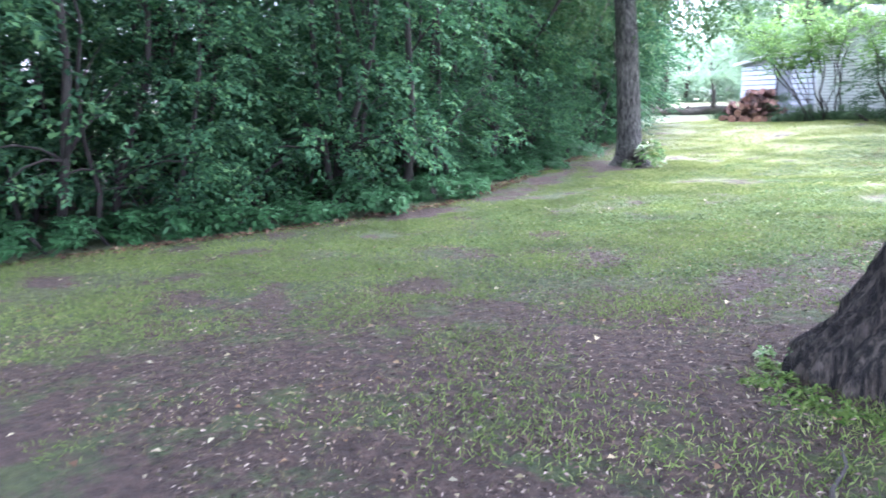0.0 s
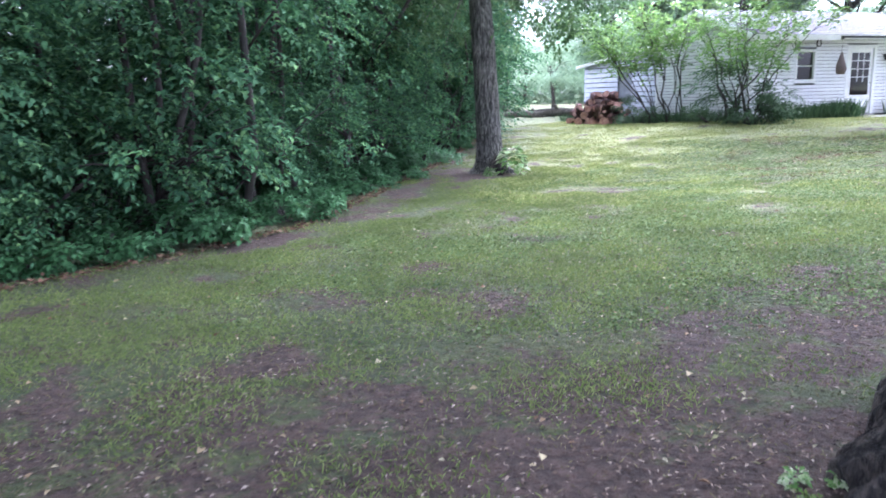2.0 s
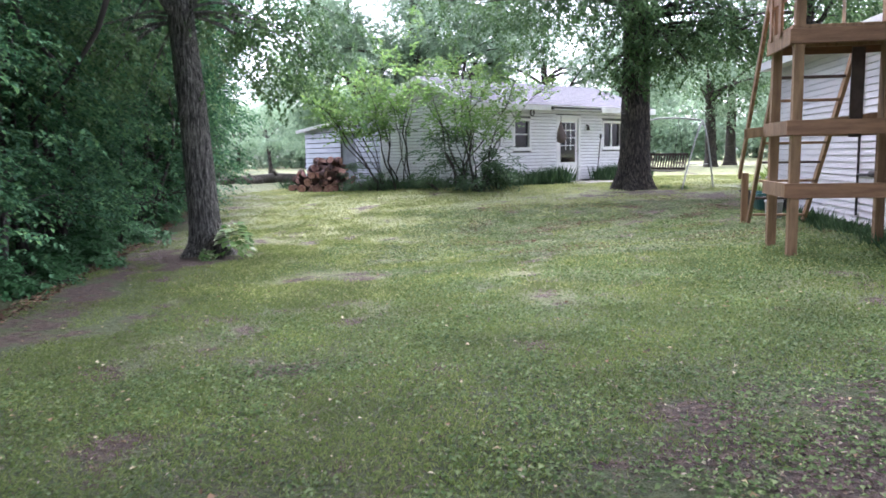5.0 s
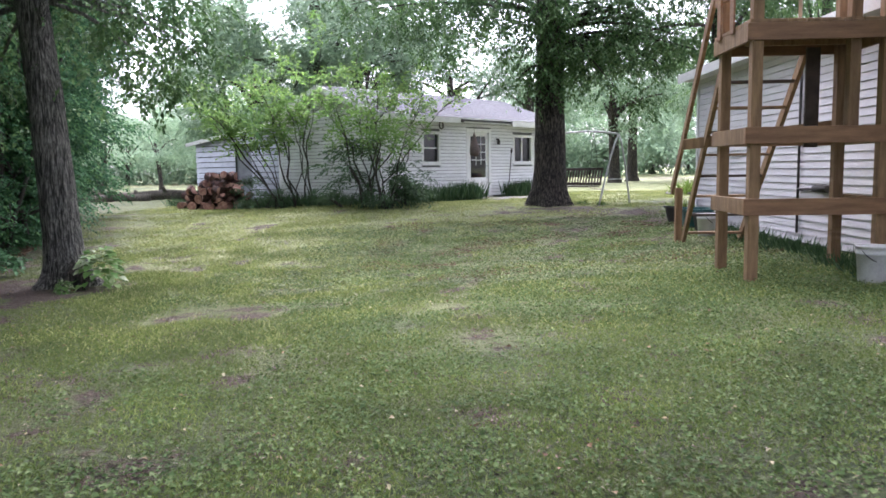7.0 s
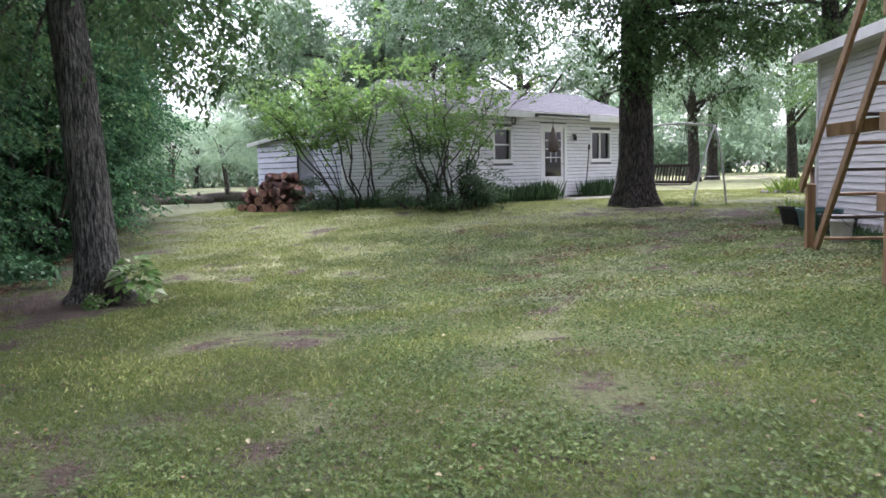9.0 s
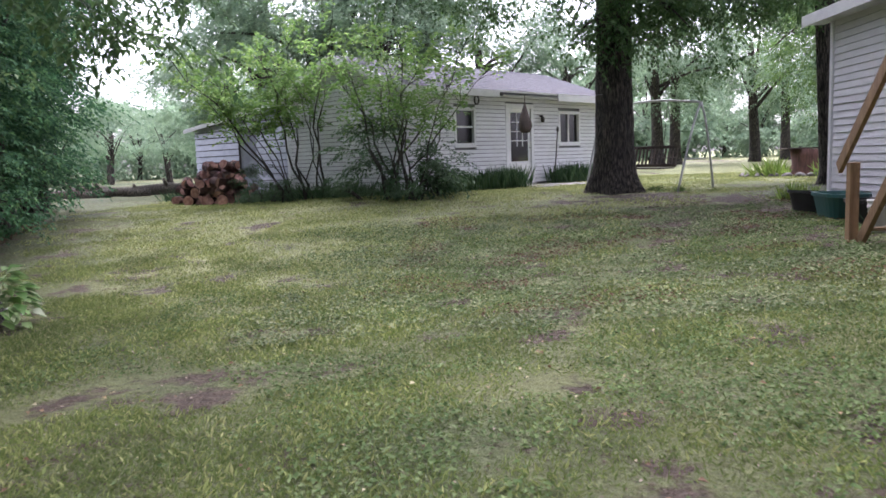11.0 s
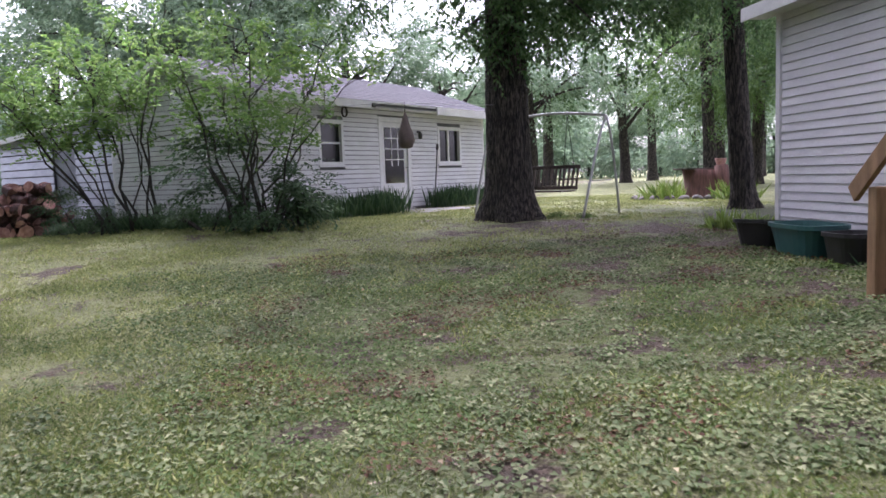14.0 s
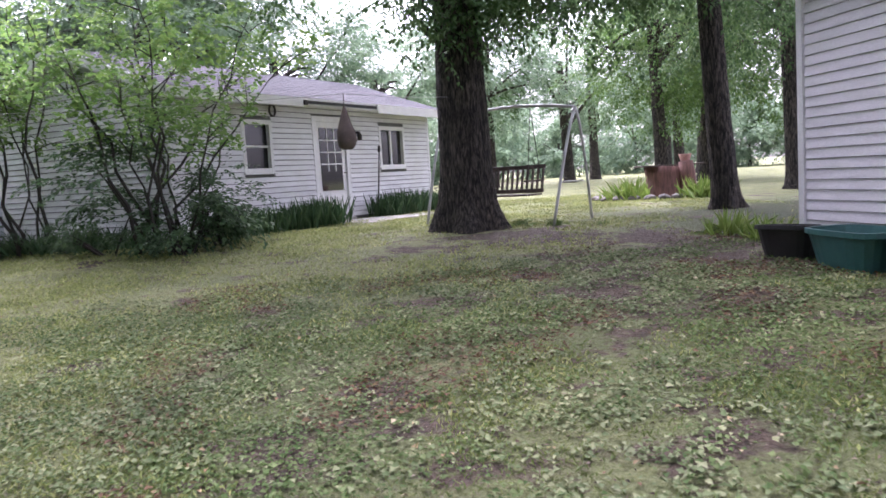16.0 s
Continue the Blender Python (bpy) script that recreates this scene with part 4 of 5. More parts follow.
tree("oak_tree", -0.55, 25.35, 0.44, 9.0, 0.17, (0.0, 0.3), 14, ((0, 0.5, 8.6), (6.0, 5.5, 3.6), 7000, 0.02), 0.105, LEAF_OAK, BARK_DARK,
     "large dark-barked oak in front of the house", 3, hang=[((-2.5, -0.5, 4.6), (1.6, 1.0, 0.5), 280), ((0.3, -0.6, 4.0), (0.8, 0.5, 0.5), 220), ((1.9, 0.2, 4.2), (1.2, 1.0, 0.55), 260), ((-0.1, -0.6, 3.2), (0.4, 0.2, 0.25), 60), ((0.4, -0.9, 3.6), (0.6, 0.4, 0.35), 110), ((0.0, -1.3, 5.2), (1.3, 0.5, 0.55), 320), ((2.0, -0.4, 3.9), (0.8, 0.7, 0.6), 260), ((-2.3, -1.0, 5.2), (1.5, 0.8, 0.5), 220)])
GREY = tree("grey_tree", -8.45, 15.45, 0.265, 9.5, 0.17, (-0.75, 0.2), 14, ((-0.5, 0, 8.2), (3.6, 4.2, 3.4), 4600, -0.02), 0.10, LEAF_OAK, BARK_GREY,
     "tall grey-barked tree at the edge of the woods", 5, hang=[((-0.7, 1.5, 4.3), (1.3, 0.7, 0.6), 300), ((1.35, 0.7, 3.7), (0.4, 0.6, 0.5), 260), ((-1.9, -0.4, 3.6), (0.7, 0.8, 0.6), 300)])
# Dark lump added in place of the mossy hollow at the trunk's foot.
bm = bmesh.new()
bmesh.ops.create_icosphere(bm, subdivisions=3, radius=1.0)
for v in bm.verts:
    v.co *= 1 + 0.3 * noise.noise(v.co * 2.1)
    v.co = Vector((0.31 + 0.17 * v.co.x, -0.40 + 0.16 * v.co.y, 0.12 + 0.27 * v.co.z))
part("hollow_patch", bm, BARK_DARK, GREY, "dark lump for the mossy hollow at the trunk's foot")
# Crown is mostly out of view, made wide and dense to shade the ground.
tree("near_oak", -0.22, 4.1, 0.50, 8.5, 0.43, (0.6, 0.3), 12, ((0.0, 0.2, 8.2), (7.2, 7.2, 3.0), 10500, -0.35), 0.16, LEAF_OAK, BARK_DARK,
     "massive oak trunk with flared furrowed roots", 7, fall=1.08, fine=(300, 240))
tree("yard_tree", 4.2, 25.7, 0.235, 9.0, 0.10, (-0.5, 0.2), 12, ((-0.3, 0.2, 7.2), (4.4, 4.0, 3.2), 4200, 0.0), 0.10, LEAF_OAK, BARK_DARK,
     "dark-barked tree leaning beside the shed", 9, hang=[((-2.6, 0.3, 4.2), (1.2, 1.2, 0.5), 330), ((1.4, 1.5, 3.8), (1.0, 1.0, 0.6), 240)])
for bough in ([(-0.1, 0.0, 6.2), (-2.2, -1.85, 4.65), (-1.80, -1.85, 3.59), (-1.12, -1.85, 2.91), (-0.75, -1.85, 2.72)], [(-0.2, -1.85, 4.55), (-0.63, -1.85, 3.54), (-1.12, -1.85, 2.91), (-1.85, -1.85, 2.2)]):
    part("bough", tube(bmesh.new(), [Vector(p) for p in bough], [0.06, 0.05, 0.042, 0.03, 0.015][-len(bough):], 8, 0.15, 4), TWIG, GREY, "dark bare curved bough")


# ---- far trees ----
def far_tree(name, seed, r, h, crown, count, leaf, material, label, group):
    rng = np.random.default_rng(seed)
    t = base(name, pose(0, 0, 0), label, "tree", group)
    part("trunk", trunk_mesh(r, h, r * 0.4, (0.3, 0.2), seed, 16, 14, 4, 0.08), BARK_DARK, t)
    C, A = crown_points(rng, count, *crown, 0.0, 0.4)
    for i in range(6):
        e = Vector(C[rng.integers(len(C))])
        s = Vector((0.1, 0.1, h * rng.uniform(0.4, 0.9)))
        part("limb", tube(bmesh.new(), bend(s, e, -0.3, 5), [r * 0.35, r * 0.28, r * 0.2, r * 0.13, r * 0.05], 6), BARK_DARK, t)
    leaf_cloud("crown", *sprays(rng, C, A, 7, leaf * 4, leaf), material, t)
    return t


TALL = [far_tree("shade_tree", 21, 0.36, 7.5, ((0, 0, 7.6), (4.4, 4.4, 4.6)), 2000, 0.17, LEAF_FAR_HAZE, "tall leafy shade tree beyond the lawn", "trees beyond the lawn"),
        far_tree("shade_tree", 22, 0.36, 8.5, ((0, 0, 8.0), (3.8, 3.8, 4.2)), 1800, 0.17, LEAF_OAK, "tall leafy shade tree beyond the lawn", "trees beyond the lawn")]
SMALL = far_tree("field_tree", 23, 0.14, 3.0, ((0, 0, 3.6), (2.2, 2.2, 1.9)), 700, 0.14, LEAF_FAR_HAZE, "small round tree on the far field", "trees on the field")
BRUSH = far_tree("hedge_tree", 24, 0.16, 3.0, ((0, 0, 3.0), (4.0, 3.4, 3.2)), 800, 0.32, LEAF_FAR_HAZE, "leafy hedgerow tree at the far field edge", "far hedgerow")


def put(proto, x, y, turn, size, first):
    m = pose(x, y, ground_z(x, y) - 0.05, 0, 0, turn) @ Matrix.Diagonal((size, size, size, 1))
    if first:
        proto.matrix_basis = m
        return proto
    return copy_plain(proto, m)


def copy_plain(proto, m):
    loc, rot, sc = m.decompose()
    c = copy_thing(proto, Matrix.LocRotScale(loc, rot, (1, 1, 1)))
    c.scale = sc
    return c


rng_trees = random.Random(4)
for i, (x, y, s) in enumerate([(6.0, 52.7, 1.0), (8.0, 57.4, 1.0), (13.4, 58.9, 1.0), (17.1, 63.9, 1.0), (15.1, 49.5, 0.9), (17.6, 52.7, 0.9), (25.4, 64.5, 1.0)]):
    put(TALL[i % 2], x, y, rng_trees.uniform(0, 360), s, i < 2)
for i, (x, y, s) in enumerate([(-10.5, 42, 1.25), (-6.5, 45, 1.3), (-14.5, 47, 1.25)]):
    put(TALL[i % 2], x, y, rng_trees.uniform(0, 360), s, False)
for i, (x, y, s) in enumerate([(-23.5, 55, 1.1), (-26.5, 62, 1.2), (-20.5, 58, 1.0), (-33, 66, 1.3), (-30, 80, 1.4), (-38, 75, 1.4), (-24, 76, 1.3)]):
    put(SMALL, x, y, rng_trees.uniform(0, 360), s, i == 0)
for i in range(34):
    a = radians(-42 + 84 * i / 33)
    d = 88 + rng_trees.uniform(-8, 14)
    put(BRUSH, -3 + d * math.sin(a), 12 + d * math.cos(a), rng_trees.uniform(0, 360), rng_trees.uniform(1.1, 1.9), i == 0)

BACK = far_tree("maple_tree", 25, 0.3, 6.0, ((0, 0, 5.6), (4.2, 3.6, 4.6)), 2800, 0.15, LEAF_FAR_HAZE, "broad leafy maple behind the house", "trees behind the house")
for i, (x, y, s) in enumerate([(-12.5, 40.5, 1.0), (-8.0, 41.5, 1.15), (-3.5, 43.0, 0.95), (-16.5, 46, 1.0), (0.5, 46.0, 0.9)]):
    put(BACK, x, y, rng_trees.uniform(0, 360), s, i == 0)

LOW_LIMBED = far_tree("spreading_tree", 26, 0.3, 7.0, ((0, 0, 6.0), (3.9, 3.9, 3.9)), 3400, 0.115, LEAF_GLADE, "spreading tree with low leafy boughs beyond the stump", "trees beyond the stump")
for i, (x, y, s) in enumerate([(10.7, 41.0, 1.0), (13.9, 43.6, 1.05), (15.4, 39.4, 1.0)]):
    put(LOW_LIMBED, x, y, rng_trees.uniform(0, 360), s, i == 0)
tree("yard_tree", 9.1, 30.7, 0.22, 9.0, 0.08, (-0.2, 0.2), 10, ((0.2, 0.8, 6.6), (3.8, 3.8, 3.3), 3200, -0.05), 0.10, LEAF_OAK, BARK_DARK,
     "dark slim tree with low boughs beyond the shed", 13, hang=[((-0.8, 1.0, 3.6), (1.2, 1.0, 0.6), 240)])


# ---- the woods ----
def sapling(seed, h, lean):
    rng = np.random.default_rng(seed)
    t = base("sapling", pose(0, 0, 0), "slender woodland sapling with dark stem", "tree", "trees of the woods")
    pts = [Vector((lean * (i / 7) ** 1.5, 0.25 * math.sin(i * 0.9 + seed), h * i / 7)) for i in range(8)]
    part("trunk", tube(bmesh.new(), pts, [0.055 * (1 - 0.1 * i) for i in range(8)], 8, 0.15, seed), TWIG, t)
    k = 36
    z = (0.13 + 0.87 * (np.arange(k) + rng.uniform(0, 1, k)) / k) * h
    a = rng.uniform(0, 2 * math.pi, k)
    rad = 0.35 + 0.85 * np.sqrt(rng.uniform(0, 1, k))
    f = z / h
    C = np.stack([lean * f ** 1.5 + rad * np.cos(a), rad * np.sin(a), z], 1)
    C = np.repeat(C, 9, axis=0) + rng.normal(size=(k * 9, 3)) * np.array([0.26, 0.26, 0.09])
    a = np.repeat(a, 9) + rng.normal(size=k * 9) * 0.7
    A = np.stack([np.cos(a), np.sin(a), rng.uniform(-0.35, 0.2, k * 9)], 1)
    for i in range(7):
        e = Vector(C[i * 9])
        s = pts[min(7, max(1, int(e.z / h * 7 - 1)))]
        part("limb", tube(bmesh.new(), bend(s, e, -0.1, 4), [0.02, 0.016, 0.011, 0.005], 5), TWIG, t)
    leaf_cloud("crown", *sprays(rng, C, A, 11, 0.44, 0.085), LEAF_WOODS, t)
    return t


def shrub(seed, size, n, leaf, material, name, label, group, stems=6, per=9, low=0.05, reach=4.5):
    rng = np.random.default_rng(seed)
    t = base(name, pose(0, 0, 0), label, "shrub", group)
    C, A = crown_points(rng, n, (0, 0, size[2] * 0.55), (size[0], size[1], size[2] * 0.52), -0.2, 0.9)
    C[:, 2] = np.maximum(C[:, 2], low)
    for i in range(stems):
        e = Vector(C[i * 3])
        part("stem", tube(bmesh.new(), bend((rng.uniform(-0.1, 0.1), rng.uniform(-0.1, 0.1), -0.1), e, -0.05, 5), [0.022, 0.019, 0.015, 0.01, 0.005], 6), TWIG, t)
    leaf_cloud("crown", *sprays(rng, C, A + np.array([0, 0, 0.1]), per, leaf * reach, leaf), material, t)
    return t


SAPLINGS = [sapling(31, 5.2, 0.5), sapling(32, 6.0, -0.7), sapling(33, 4.4, 0.9), sapling(34, 6.6, 0.2)]
EDGE = [shrub(41, (1.2, 1.1, 2.3), 340, 0.082, LEAF_WOODS, "undergrowth_bush", "dense dark green bush at the woods' edge", "bushes of the woods"),
        shrub(42, (1.0, 1.2, 1.6), 300, 0.082, LEAF_WOODS, "undergrowth_bush", "dense dark green bush at the woods' edge", "bushes of the woods")]
COVER = [shrub(45, (0.75, 0.6, 0.38), 150, 0.08, LEAF_GROUND, "ground_cover", "low broad-leaved ground cover along the woods", "ground cover along the woods", 3, 7, reach=2.5),
         shrub(46, (0.6, 0.7, 0.26), 140, 0.08, LEAF_GROUND, "ground_cover", "low broad-leaved ground cover along the woods", "ground cover along the woods", 3, 7, reach=2.5)]
rw = random.Random(11)
for i in range(215):
    y = -5 + 33 * rw.random()
    x = edge_x(y) - 0.75 - 9.5 * rw.random() ** 1.7
    k = i % 4
    put(SAPLINGS[k], x, y, rw.uniform(0, 360), rw.uniform(0.75, 1.2), i < 4)
for x, y, s in ((-12.6, 21.8, 1.2), (-13.2, 23.0, 1.3), (-12.2, 20.6, 1.1), (-13.8, 24.4, 1.3), (-14.4, 25.6, 1.2), (-13.9, 22.4, 1.3), (-11.6, 19.4, 1.0)):
    put(SAPLINGS[int(y * 10) % 4], x, y, rw.uniform(0, 360), s, False)
    put(SAPLINGS[int(y * 7) % 4], x - 0.9, y + 0.7, rw.uniform(0, 360), s * 1.15, False)
for i in range(70):
    y = -4 + 31 * (i + rw.random()) / 70
    x = edge_x(y) - rw.uniform(0.9, 2.6) - (3.5 * rw.random() if i % 3 == 0 else 0)
    put(EDGE[i % 2], x, y, rw.uniform(0, 360), rw.uniform(0.7, 1.2), i < 2)
POLE = base("sapling", pose(0, 0, 0), "bare dark sapling stem in the woods", "tree", "bare stems in the woods")
part("trunk", tube(bmesh.new(), [Vector((0.25 * math.sin(k * 0.7), 0.12 * math.sin(k * 1.9), k * 0.9 - 0.1)) for k in range(9)], [0.05 - 0.0045 * k for k in range(9)], 8, 0.2, 2), TWIG, POLE)
for k in range(5):
    part("limb", tube(bmesh.new(), bend((0.2, 0.05, 1.9 + 0.8 * k), (0.2 + 0.9 * math.cos(k * 2.2), 0.9 * math.sin(k * 2.2), 2.7 + 0.8 * k), -0.05, 5), [0.017, 0.014, 0.011, 0.008, 0.004], 6), TWIG, POLE)
for i in range(26):
    y = -3 + 28 * (i + rw.random()) / 26
    put(POLE, edge_x(y) - rw.uniform(0.5, 3.0), y, rw.uniform(0, 360), rw.uniform(0.7, 1.2), i == 0)
for i in range(70):
    y = -2 + 28 * (i + rw.random()) / 70
    put(COVER[i % 2], edge_x(y) - rw.uniform(0.2, 0.9), y, rw.uniform(0, 360), rw.uniform(0.7, 1.25), i < 2)
BIG = far_tree("woodland_tree", 51, 0.17, 9.0, ((0, 0, 8.4), (3.6, 3.6, 4.6)), 1500, 0.125, LEAF_WOODS, "tall dark tree in the woods", "tall trees of the woods")
for i in range(22):
    y = -6 + 33 * (i + rw.random()) / 22
    put(BIG, edge_x(y) - rw.uniform(2.6, 9.5), y, rw.uniform(0, 360), rw.uniform(0.85, 1.25), i == 0)
for x, y in ((-13.0, 22.8), (-14.4, 26.0), (-15.6, 28.6), (-11.2, 3.0), (-10.6, 6.5), (-11.2, 9.5)):
    put(BIG, x, y, rw.uniform(0, 360), 1.0, False)

DROOP = far_tree("drooping_tree", 52, 0.15, 7.0, ((0, 0, 4.6), (1.9, 1.9, 4.0)), 2400, 0.09, LEAF_WOODS, "dark tree with drooping boughs at the woods' end", "drooping trees of the woods")
for i, (x, y, s) in enumerate([(-15.6, 28.0, 1.1), (-14.7, 25.6, 1.0), (-13.9, 23.4, 0.95), (-16.8, 30.0, 1.2), (-12.9, 21.0, 0.95)]):
    put(DROOP, x, y, 90 * i, s, i == 0)


# ---- bushes by the house ----
def lilac(x, y, seed, h, spread, lean, count, material, leaf, label, stems, low=0.4):
    """Leaning bare stems with side branches that carry an open leafy head."""
    rng = np.random.default_rng(seed)
    t = base("lilac_bush", pose(x, y, ground_z(x, y)), label, "shrub", "bushes by the house")
    C, A = [], []
    for i in range(stems):
        a = 2 * math.pi * i / stems + rng.uniform(-0.5, 0.5)
        out = spread * rng.uniform(0.25, 1.0)
        top = h * rng.uniform(0.65, 1.0)
        foot = Vector((rng.uniform(-0.35, 0.35), rng.uniform(-0.25, 0.25), -0.1))
        w = rng.uniform(-0.3, 0.3, 4)
        pts, bend_at = [], rng.normal(size=(9, 2)) * 0.09
        for k in range(9):
            f = k / 8
            pts.append(foot + Vector(((out * math.cos(a) + lean[0]) * f ** 1.25 + bend_at[k, 0] * (f > 0.1), (out * math.sin(a) + lean[1]) * f ** 1.25 + bend_at[k, 1] * (f > 0.1), (top + 0.1) * f)))
        r = rng.uniform(0.018, 0.038)
        part("stem", tube(bmesh.new(), pts, [r * (1 - 0.1 * k) for k in range(9)], 7, 0.12, i), TWIG, t)
        per = count // stems
        for k in range(max(3, per // 8)):
            f = rng.uniform(low, 1.0) * 7.9
            s = pts[int(f)].lerp(pts[int(f) + 1], f - int(f))
            d = Vector(unit(rng, 1)[0] * np.array([1, 1, 0.5])) + Vector((0, 0, 0.35))
            e = s + d * rng.uniform(0.25, 0.75)
            if k % 3 < 2:
                part("twig", tube(bmesh.new(), [s, s.lerp(e, 0.5) + Vector((0, 0, 0.04)), e], [0.011, 0.008, 0.003], 5), TWIG, t)
            for _ in range(8):
                C.append(np.array(e) + rng.normal(size=3) * np.array([0.17, 0.17, 0.11]))
                A.append(np.array(d) + unit(rng, 1)[0] * 0.9)
    P, D, N, L, W = sprays(rng, np.array(C), np.array(A), 7, leaf * 3, leaf * 0.85, 0.1)
    leaf_cloud("crown", P, D, N, L, W * 1.5, material, t)
    return t


lilac(-8.2, 27.4, 61, 4.3, 1.6, (-2.0, 0.8), 900, LEAF_BRIGHT, 0.115, "tall light green lilac bush by the woodpile", 9, 0.52)
lilac(-7.6, 27.6, 62, 5.6, 0.9, (-0.1, 0.2), 220, LEAF_BRIGHT, 0.115, "slender light green lilac before the gable", 4, 0.45)
lilac(-5.25, 25.4, 63, 4.0, 1.9, (0.1, 0.1), 840, LEAF_BRIGHT, 0.105, "light green lilac bush before the house corner", 12, 0.50)
LOW = shrub(64, (1.1, 0.8, 1.2), 230, 0.075, LEAF_SHRUB, "dark_shrub", "low dark green shrub against the house", "low shrubs by the house", 8)
for i, (x, y, s, tn) in enumerate([(-5.2, 25.1, 1.45, 0), (-4.4, 25.8, 1.0, 80), (-6.1, 25.7, 0.8, 150), (-9.0, 27.7, 0.8, 30), (-9.6, 28.5, 0.5, 200), (-8.3, 27.2, 0.5, 100), (-7.0, 26.6, 0.45, 60), (-4.9, 24.9, 0.7, 210)]):
    put(LOW, x, y, tn, s, i == 0)


def blades(name, n, spread, h, width, material, label, group, seed, arch=0.35):
    """A tuft of sword-shaped leaves."""
    rng = np.random.default_rng(seed)
    P = np.stack([rng.normal(size=n) * spread[0], rng.normal(size=n) * spread[1], np.zeros(n)], 1)
    D = np.stack([rng.normal(size=n) * arch, rng.normal(size=n) * arch, np.ones(n)], 1)
    N = unit(rng, n) * np.array([1, 1, 0.2])
    t = base(name, pose(0, 0, 0), label, "plant", group)
    leaf_cloud("leaf_tuft", P, D, N, h * rng.uniform(0.6, 1.15, n), width * rng.uniform(0.7, 1.2, n), material, t, 0.1)
    return t


IRIS = blades("iris_clump", 170, (0.32, 0.2), 0.62, 0.05, LEAF_SHRUB, "clump of sword-leaved irises by the house wall", "irises along the house", 71, 0.25)
for i, (lx, ly) in enumerate([(2.0, -0.55), (2.7, -0.6), (3.3, -0.65), (1.3, -0.6), (6.0, -0.4), (6.7, -0.4), (7.4, -0.45), (8.1, -0.4)]):
    q = HOUSE @ Vector((lx, ly, 0))
    put(IRIS, q.x, q.y, 50 + 10 * (i % 3), 0.85 + 0.1 * (i % 3), i == 0)
TUFT = blades("weed_tuft", 150, (0.35, 0.18), 0.42, 0.03, LEAF_SHRUB, "rough weeds along the foot of the house", "weeds along the house", 75, 0.5)
for i in range(16):
    q = HOUSE @ Vector((-0.5 - 0.5 * (i % 2), 0.1 + 0.62 * i, 0))
    put(TUFT, q.x, q.y, 140 + 20 * (i % 3), 0.8 + 0.15 * (i % 4), i == 0)
def hosta(n, r, high, seed):
    """Broad drooping leaves in a low dome."""
    rng = np.random.default_rng(seed)
    a, u = rng.uniform(0, 2 * math.pi, n), rng.uniform(0.1, 1, n) ** 0.6
    out = np.stack([np.cos(a), np.sin(a), np.zeros(n)], 1)
    P = out * (r * u * 0.75)[:, None] + np.array([0, 0, 1.0]) * (high * np.sqrt(1.04 - u ** 2) * rng.uniform(0.7, 1.0, n))[:, None]
    D = out + np.array([0, 0, 1.0]) * (0.45 - 0.9 * u)[:, None] + unit(rng, n) * 0.25
    N = np.array([0, 0, 1.0]) + out * (0.9 * u)[:, None] + unit(rng, n) * 0.3
    t = base("hosta", pose(0, 0, 0), "pale broad-leaved hosta at the foot of the tree", "plant", "hostas")
    leaf_cloud("leaf_tuft", P, D, N, 0.14 * rng.uniform(0.7, 1.2, n), 0.105 * rng.uniform(0.7, 1.2, n), LEAF_PALE, t, 0.15)
    return t


for i, (x, y, s) in enumerate([(-10.6, 2.4, 1.7), (-11.5, 3.6, 1.9), (-12.8, 3.0, 2.1), (-13.2, 5.0, 2.1), (-14.8, 4.4, 2.3), (-15.0, 6.4, 2.3)]):
    put(EDGE[i % 2], x, y, 65 * i, s, False)
HOSTA = hosta(150, 0.30, 0.52, 72)
for i in range(11):
    put(TUFT, 1.78 - 0.1 * (i % 2), 12.0 + 0.62 * i, 90 + 15 * (i % 3), 0.5 + 0.1 * (i % 3), False)
put(HOSTA, -7.88, 15.18, 0, 1.2, True)
put(HOSTA, -8.15, 14.75, 120, 0.45, False)
FERN = blades("fern", 70, (0.16, 0.16), 0.5, 0.06, LEAF_FERN, "yellow-green fern beside the stump bed", "ferns by the stump", 73, 0.7)
for i, (x, y, s) in enumerate([(4.6, 30.6, 1.3), (4.9, 31.2, 1.1), (5.9, 29.6, 1.2), (6.2, 29.9, 1.2), (4.2, 30.9, 0.7), (2.0, 22.0, 0.8), (2.1, 21.3, 0.7)]):
    put(FERN, x, y, 50 * i, s, i == 0)
WEED = shrub(74, (0.2, 0.15, 0.08), 120, 0.036, LEAF_WEED, "weed_patch", "leafy yellow-green weeds at the foot of the oak", "weeds under the oak", 3, 6, reach=1.8)
for i, (x, y, s) in enumerate([(-1.18, 3.62, 0.7), (-1.08, 3.45, 0.85), (-0.92, 3.35, 0.8), (-0.74, 3.2, 0.8), (-0.52, 3.1, 0.8), (-0.3, 3.02, 0.75), (-1.0, 3.25, 0.6), (1.2, 18.2, 0.9), (1.1, 17.7, 0.8), (0.9, 14.6, 0.9), (1.3, 24.3, 0.8), (0.35, 25.2, 1.3), (0.75, 24.95, 1.2), (1.9, 22.2, 1.3)]):
    put(WEED, x, y, 70 * i, s, i == 0)
for i, (x, y, s) in enumerate([(-1.3, 3.8, 0.2), (-1.16, 3.86, 0.2)]):
    put(HOSTA, x, y, 50 * i, s, False)
t = base("fallen_stick", pose(-0.62, 2.6, ground_z(-0.62, 2.6) + 0.012, 0, 0, 100), "thin bare stick lying on the soil", "stick")
